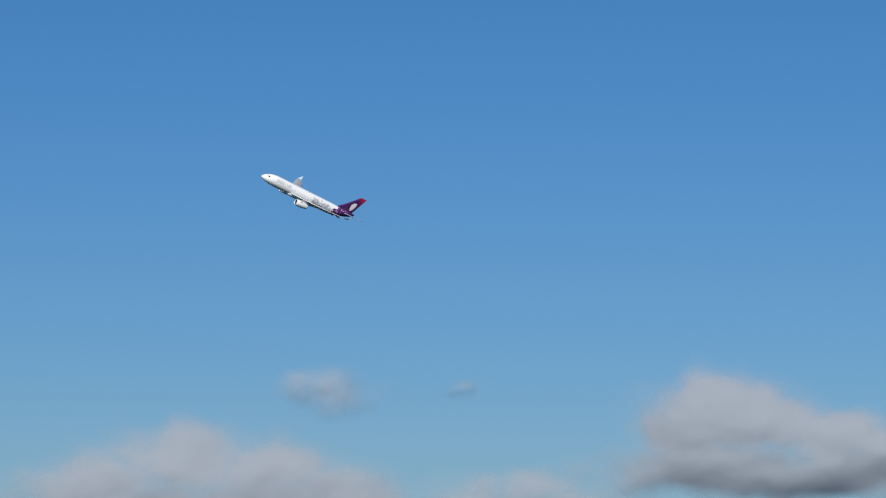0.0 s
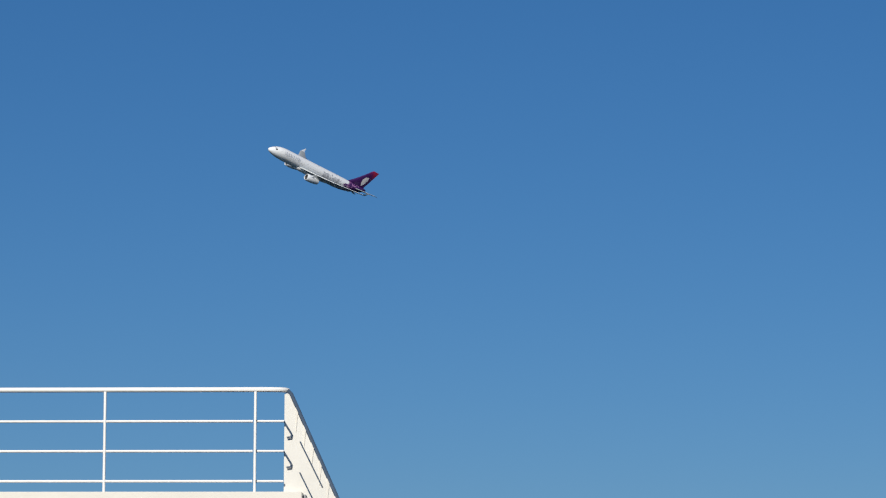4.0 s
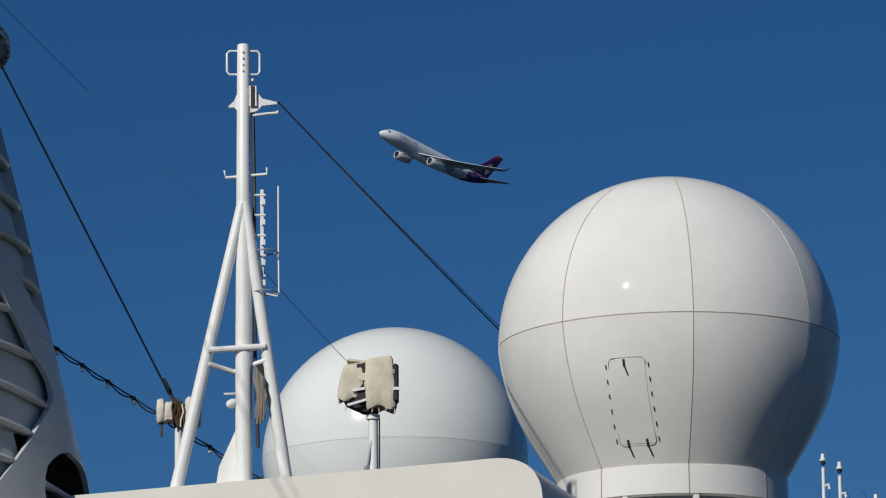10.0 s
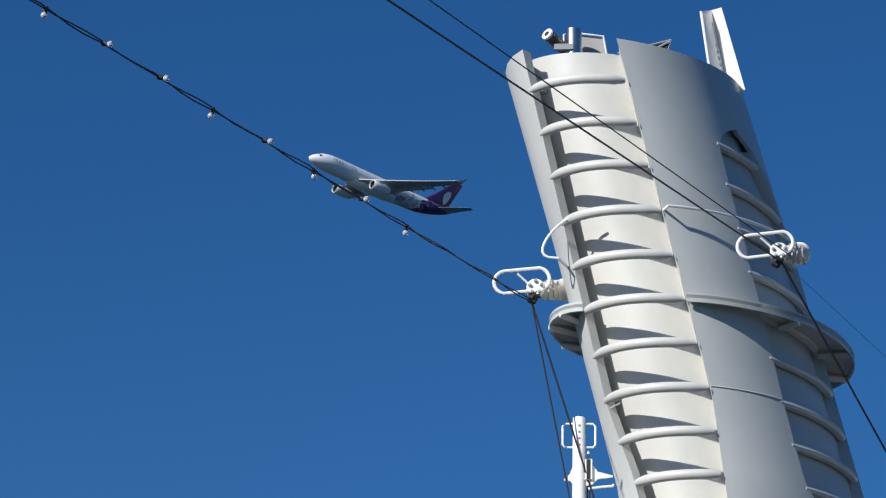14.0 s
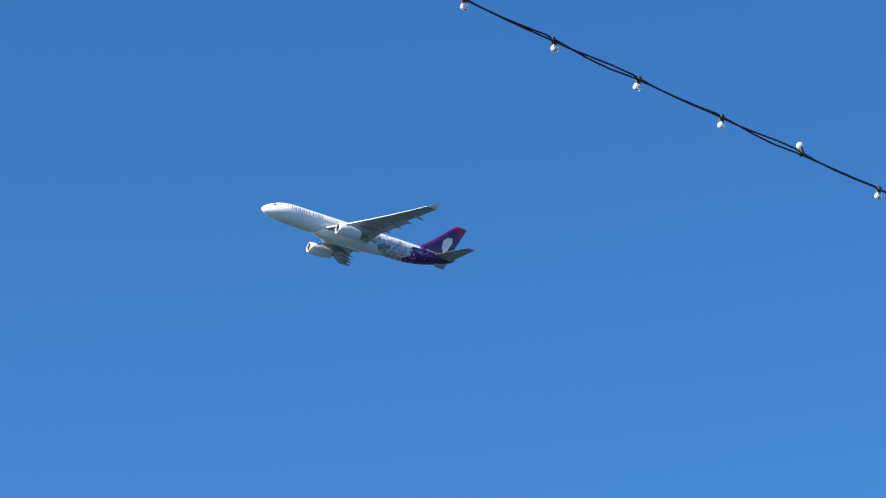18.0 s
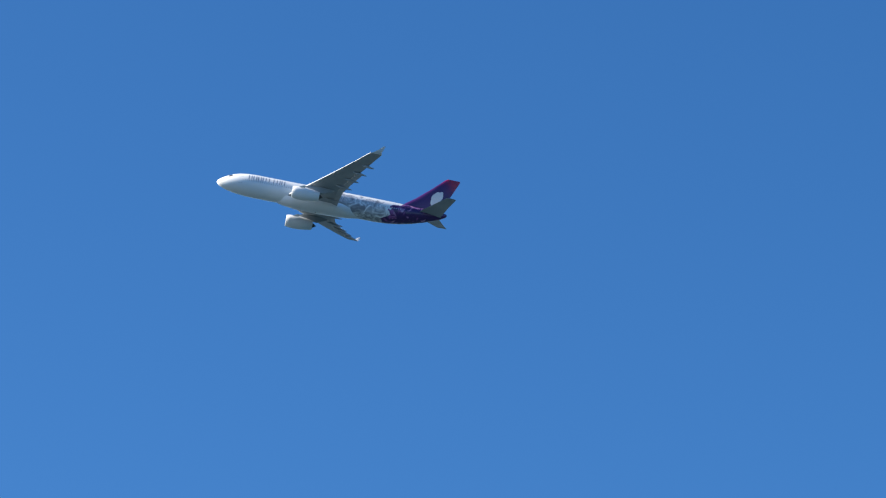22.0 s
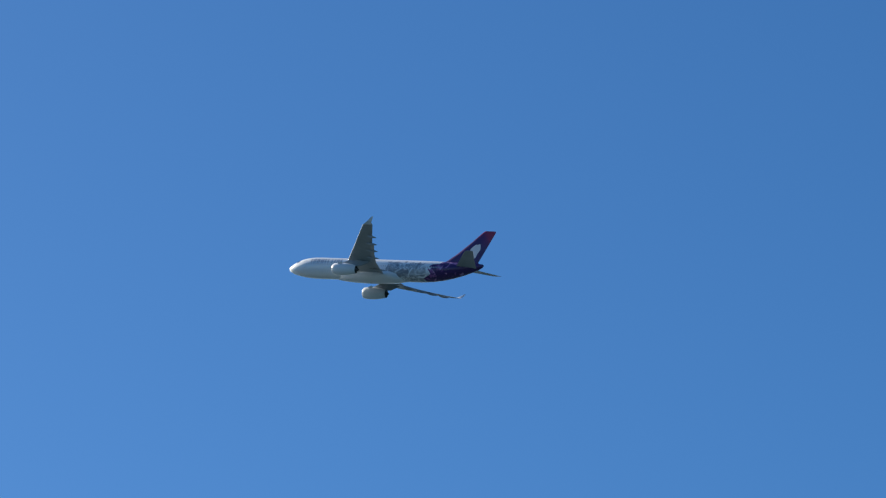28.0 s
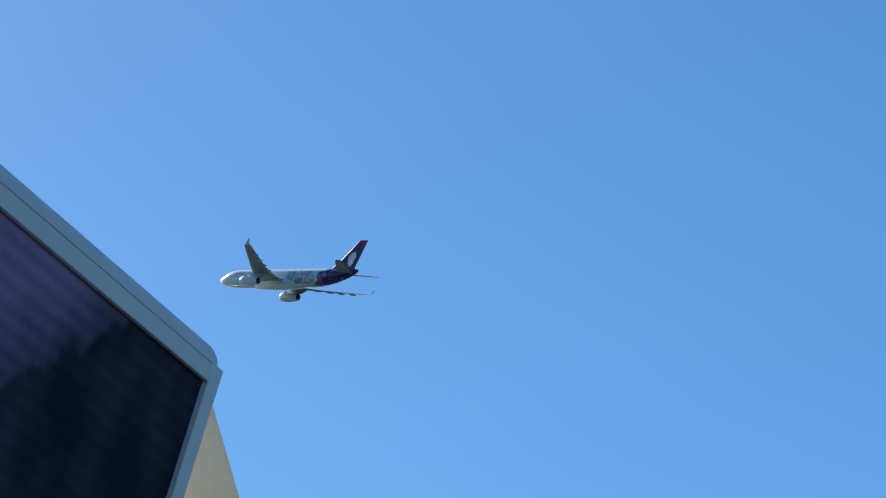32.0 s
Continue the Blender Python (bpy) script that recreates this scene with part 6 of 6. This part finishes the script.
        wing = part("wing", Shape().loft([foil(le, c, sgn * y, z, t, 0.02) for y, le, c, z, t in st]), wing_grey, plane, "grey swept wing")
        wl = [foil(-5.75, 2.65, sgn * 28.2, 2.55, 0.10, 0.02), foil(-6.6, 1.65, sgn * 28.85, 2.8, 0.09), foil(-7.5, 1.1, sgn * 29.3, 3.35, 0.08), foil(-8.4, 0.5, sgn * 29.6, 4.2, 0.07)]
        part("winglet", Shape().loft(wl), winglet_sunlit, wing, "upturned winglet")
        le = [(a + 0.03, sgn * y, z + 0.06) for y, a, c, z, t in st[1:]]
        part("slat_edge", Shape().tube(le, [0.17, 0.16, 0.14, 0.12, 0.10, 0.08, 0.06], 8), wing_light, wing, "bright leading edge")
        fl = [[(a - c + 0.6, sgn * y, z - 0.30), (a - c + 0.6, sgn * y, z - 0.14), (a - c - 0.55, sgn * y, z - 0.55), (a - c - 0.6, sgn * y, z - 0.60)] for y, a, c, z, t in st[1:6]]
        part("flap", Shape().loft(fl), wing_grey, wing, "slightly lowered flap")
        for y in (5.2, 12.0, 15.8, 19.4, 23.0):
            a, c, z = (float(np.interp(y, [s[0] for s in st], [s[k] for s in st])) for k in (1, 2, 3))
            te = a - c
            L = 1.2 + c * 0.28
            rings = [[(te + L * 0.75 - u * L * 1.35, sgn * y + r * math.sin(2 * math.pi * k / 10), z - 0.28 - 0.45 * u + r * 1.3 * math.cos(2 * math.pi * k / 10)) for k in range(10)] for u, r in ((0, 0.03), (0.2, 0.19), (0.5, 0.26), (0.8, 0.17), (1.0, 0.03))]
            part("flap_fairing", Shape().loft(rings), wing_grey, wing)
        # engine
        ex, ey, ez = 10.5, sgn * 9.4, -3.25
        rot_ = Matrix.Translation((ex, ey, ez)) @ pose(0, 0, 0, 0, 90, 0)
        nac = part("nacelle", Shape().lathe([(1.16, -0.35), (1.22, -0.06), (1.32, 0.0), (1.44, -0.18), (1.56, -0.9), (1.62, -2.0), (1.58, -3.4), (1.40, -4.9), (1.14, -6.3), (1.08, -6.55), (1.02, -6.5), (1.02, -5.8)], 36, m=rot_), eng_white, plane, "white engine nacelle")
        part("inlet_lip", Shape().lathe([(1.20, -0.10), (1.25, 0.02), (1.33, 0.035), (1.43, -0.12)], 36, m=rot_), wing_light, nac)
        part("intake", Shape().lathe([(1.17, -0.30), (1.18, -1.0), (0.35, -1.05), (0.0, -0.55)], 30, m=rot_), intake, nac, "dark fan intake")
        part("exhaust", Shape().lathe([(1.06, -6.45), (0.6, -6.0), (0.5, -6.8), (0.0, -7.5)], 24, m=rot_), metal, nac)
        part("pylon", Shape().loft([[(8.7, ey - 0.08, -1.7), (8.7, ey + 0.08, -1.7), (8.5, ey + 0.1, -1.85), (8.5, ey - 0.1, -1.85)], [(6.4, ey - 0.26, -0.75), (6.4, ey + 0.26, -0.75), (6.4, ey + 0.26, -2.1), (6.4, ey - 0.26, -2.1)],
                                    [(2.2, ey - 0.2, -0.8), (2.2, ey + 0.2, -0.8), (3.0, ey + 0.2, -2.3), (3.0, ey - 0.2, -2.3)], [(0.6, ey - 0.05, -0.9), (0.6, ey + 0.05, -0.9), (0.6, ey + 0.05, -1.2), (0.6, ey - 0.05, -1.2)]]), wing_grey, nac)
        part("strake", Shape().add([(9.2, ey + 1.2, ez + 1.05), (7.6, ey + 1.2, ez + 1.1), (7.6, ey + 1.75, ez + 1.55), (8.3, ey + 1.6, ez + 1.42)], [(0, 1, 2, 3)]), eng_white, nac, smooth=0)
        # tailplane
        ts = ((0.8, -19.8, 6.2, 1.05, 0.10), (1.8, -20.6, 5.6, 1.22, 0.10), (5.5, -23.2, 4.0, 1.92, 0.09), (9.4, -26.0, 2.45, 2.62, 0.09), (9.75, -26.5, 1.9, 2.70, 0.07))
        part("tailplane", Shape().loft([foil(a, c, sgn * y, z, t) for y, a, c, z, t in ts]), wing_grey, plane, "grey tailplane")
    # fin
    def fin_ring(le, chord, z, thick):
        return [(x, zz - z, z) for x, y, zz in foil(le, chord, 0, z, thick, camber=0.0)]

    fin = part("fin", Shape().loft([fin_ring(-14.6, 11.6, 2.2, 0.06), fin_ring(-16.6, 9.2, 3.0, 0.10), fin_ring(-19.4, 7.35, 5.2, 0.10), (fin_ring(-22.6, 5.4, 8.2, 0.10)), fin_ring(-25.6, 3.65, 11.25, 0.09), fin_ring(-26.2, 3.0, 11.65, 0.05)]), fin_paint, plane, "purple to red tail fin")
    for sgn in (1, -1):
        # pale plain emblem: an oval with a soft trailing lobe
        pts = []
        for k in range(26):
            w = 2 * math.pi * k / 26
            r = 1 + 0.10 * math.sin(3 * w + 0.6) + 0.06 * math.sin(7 * w)
            x, z = 1.25 * r * math.cos(w), 2.25 * r * math.sin(w)
            pts.append((-24.3 + x - 0.28 * z, z + 5.8))
        def yy(x, z):
            le, c = float(np.interp(z, (3, 5.2, 8.2), (-16.6, -19.4, -22.6))), float(np.interp(z, (3, 5.2, 8.2), (9.2, 7.35, 5.4)))
            u = max(0.0, min(1.0, (le - x) / c))
            return sgn * (0.05 * c * (2.97 * math.sqrt(u) - 1.26 * u - 3.516 * u ** 2 + 2.843 * u ** 3 - 1.036 * u ** 4) + 0.04)

        vs = [(x, yy(x, z), z) for x, z in pts] + [(-24.3, yy(-24.3, 5.8) + sgn * 0.01, 5.8)]
        part("emblem", Shape().add(vs, [(k, (k + 1) % 26, 26) for k in range(26)]), emblem_white, fin, "pale oval emblem", smooth=0)
        part("rudder_line", Shape().tube([(-25.3, sgn * 0.10, 3.2), (-28.3, sgn * 0.05, 11.1)], 0.03, 5), intake, fin)
    part("tail_outlet", Shape().lathe([(0.0, 0.03), (0.16, 0.03), (0.2, 0.0), (0.0, -0.02)], 12, m=Matrix.Translation((-27.44, 0, 2.12)) @ pose(0, 0, 0, 0, -90)), intake, plane)
    part("beacon", Shape().lathe([(0, 0.12), (0.1, 0.08), (0.14, 0)], 10, m=Matrix.Translation((4, 0, -3.52)) @ pose(0, 0, 0, 180)), RED_LENS, plane)
    return plane


airliner = build_airliner()


# ---- movement ----
# seconds, place east, north and over the lens, heading, nose up, lean to port
FLIGHT_ROWS = [
    (0, 694.5, 1776.7, 216.0, 103.8, 18.9, 27.4), (1, 613.9, 1753.1, 230.0, 107.0, 17.5, 28.6),
    (2, 523.7, 1728.2, 244.1, 111.0, 16.7, 29.5), (3, 438.3, 1705.5, 259.2, 114.8, 16.2, 29.4),
    (4, 357.4, 1683.1, 275.6, 117.9, 15.8, 28.5), (4.5, 317.2, 1668.1, 282.9, 119.5, 15.7, 28.0),
    (5.5, 238.3, 1625.4, 296.5, 123.7, 15.1, 27.0), (6.5, 161.3, 1576.1, 309.1, 127.9, 14.5, 25.7),
    (7, 123.5, 1549.8, 315.2, 129.8, 14.2, 24.9), (8, 50.4, 1494.5, 326.0, 133.4, 13.4, 23.1),
    (9, -20.3, 1435.4, 336.1, 136.5, 12.6, 21.0), (10, -88.6, 1372.8, 345.4, 139.3, 11.6, 18.8),
    (11, -155.2, 1306.9, 354.5, 141.6, 10.7, 16.5), (12, -217.7, 1238.7, 362.2, 143.6, 9.8, 14.3),
    (13, -279.2, 1167.6, 369.7, 145.2, 8.9, 12.2), (14, -338.3, 1094.1, 376.5, 146.7, 8.2, 10.2),
    (15, -396.0, 1018.3, 382.9, 147.9, 7.7, 8.5), (16, -452.0, 940.4, 388.4, 148.9, 7.3, 7.1),
    (17, -506.6, 862.3, 393.8, 149.7, 7.2, 5.8), (18, -561.6, 780.9, 398.8, 150.3, 7.4, 4.8),
    (19, -613.5, 696.8, 402.8, 151.2, 7.6, 4.2), (20, -660.4, 612.0, 406.0, 152.2, 8.0, 3.7),
    (21, -703.2, 527.4, 408.1, 153.6, 8.4, 3.6), (22, -743.4, 442.0, 409.6, 154.8, 8.9, 3.5),
    (23, -780.7, 356.4, 410.2, 155.7, 9.4, 3.7), (24, -815.7, 270.2, 410.2, 156.6, 9.9, 3.1),
    (25, -849.6, 184.1, 410.0, 157.5, 10.4, 2.9), (26, -882.7, 97.3, 409.8, 158.4, 10.9, 2.6),
    (27, -914.5, 8.8, 409.8, 159.6, 11.3, 2.1), (28, -944.6, -82.6, 409.4, 160.7, 11.6, 1.5),
    (29, -972.6, -176.7, 409.0, 161.6, 11.7, 1.0), (30, -997.6, -274.2, 408.5, 162.6, 11.8, 0.4),
    (31, -1019.3, -375.6, 408.2, 163.4, 11.8, 0.0), (32, -1037.5, -481.4, 408.0, 164.1, 11.8, -0.3),
]


def motions():
    walk(airliner, [(t, pose(x, y, z + EYE.z, -bank, -up, hd + 90)) for t, x, y, z, hd, up, bank in FLIGHT_ROWS])
    times = [0.5 * k for k in range(65)]
    walk(scanner_a, [(t, pose(0, 0, scanner_a_z, 0, 0, -58 - 144 * (t - 6.5))) for t in times])
    walk(scanner_b, [(t, pose(0, 0, scanner_b_z, 0, 0, -54 - 156 * (t - 7.25))) for t in times])
    for strips, w, drop in FLAGS:
        for i, s in enumerate(strips):
            rows = []
            for k in range(129):
                t = 0.25 * k
                x, y = 0.0, 0.0
                for j in range(i + 1):
                    a = (12 + 2.4 * j) * math.sin(2 * math.pi * (0.0525 * j - 1.15 * t)) + 4 * math.sin(0.155 * j + 2.1 * t)
                    if j < i:
                        x, y = x + w * math.cos(radians(a)), y + w * math.sin(radians(a))
                rows.append((t, pose(x, y, -drop * i * w, 0, 0, a)))
            walk(s, rows)


motions()
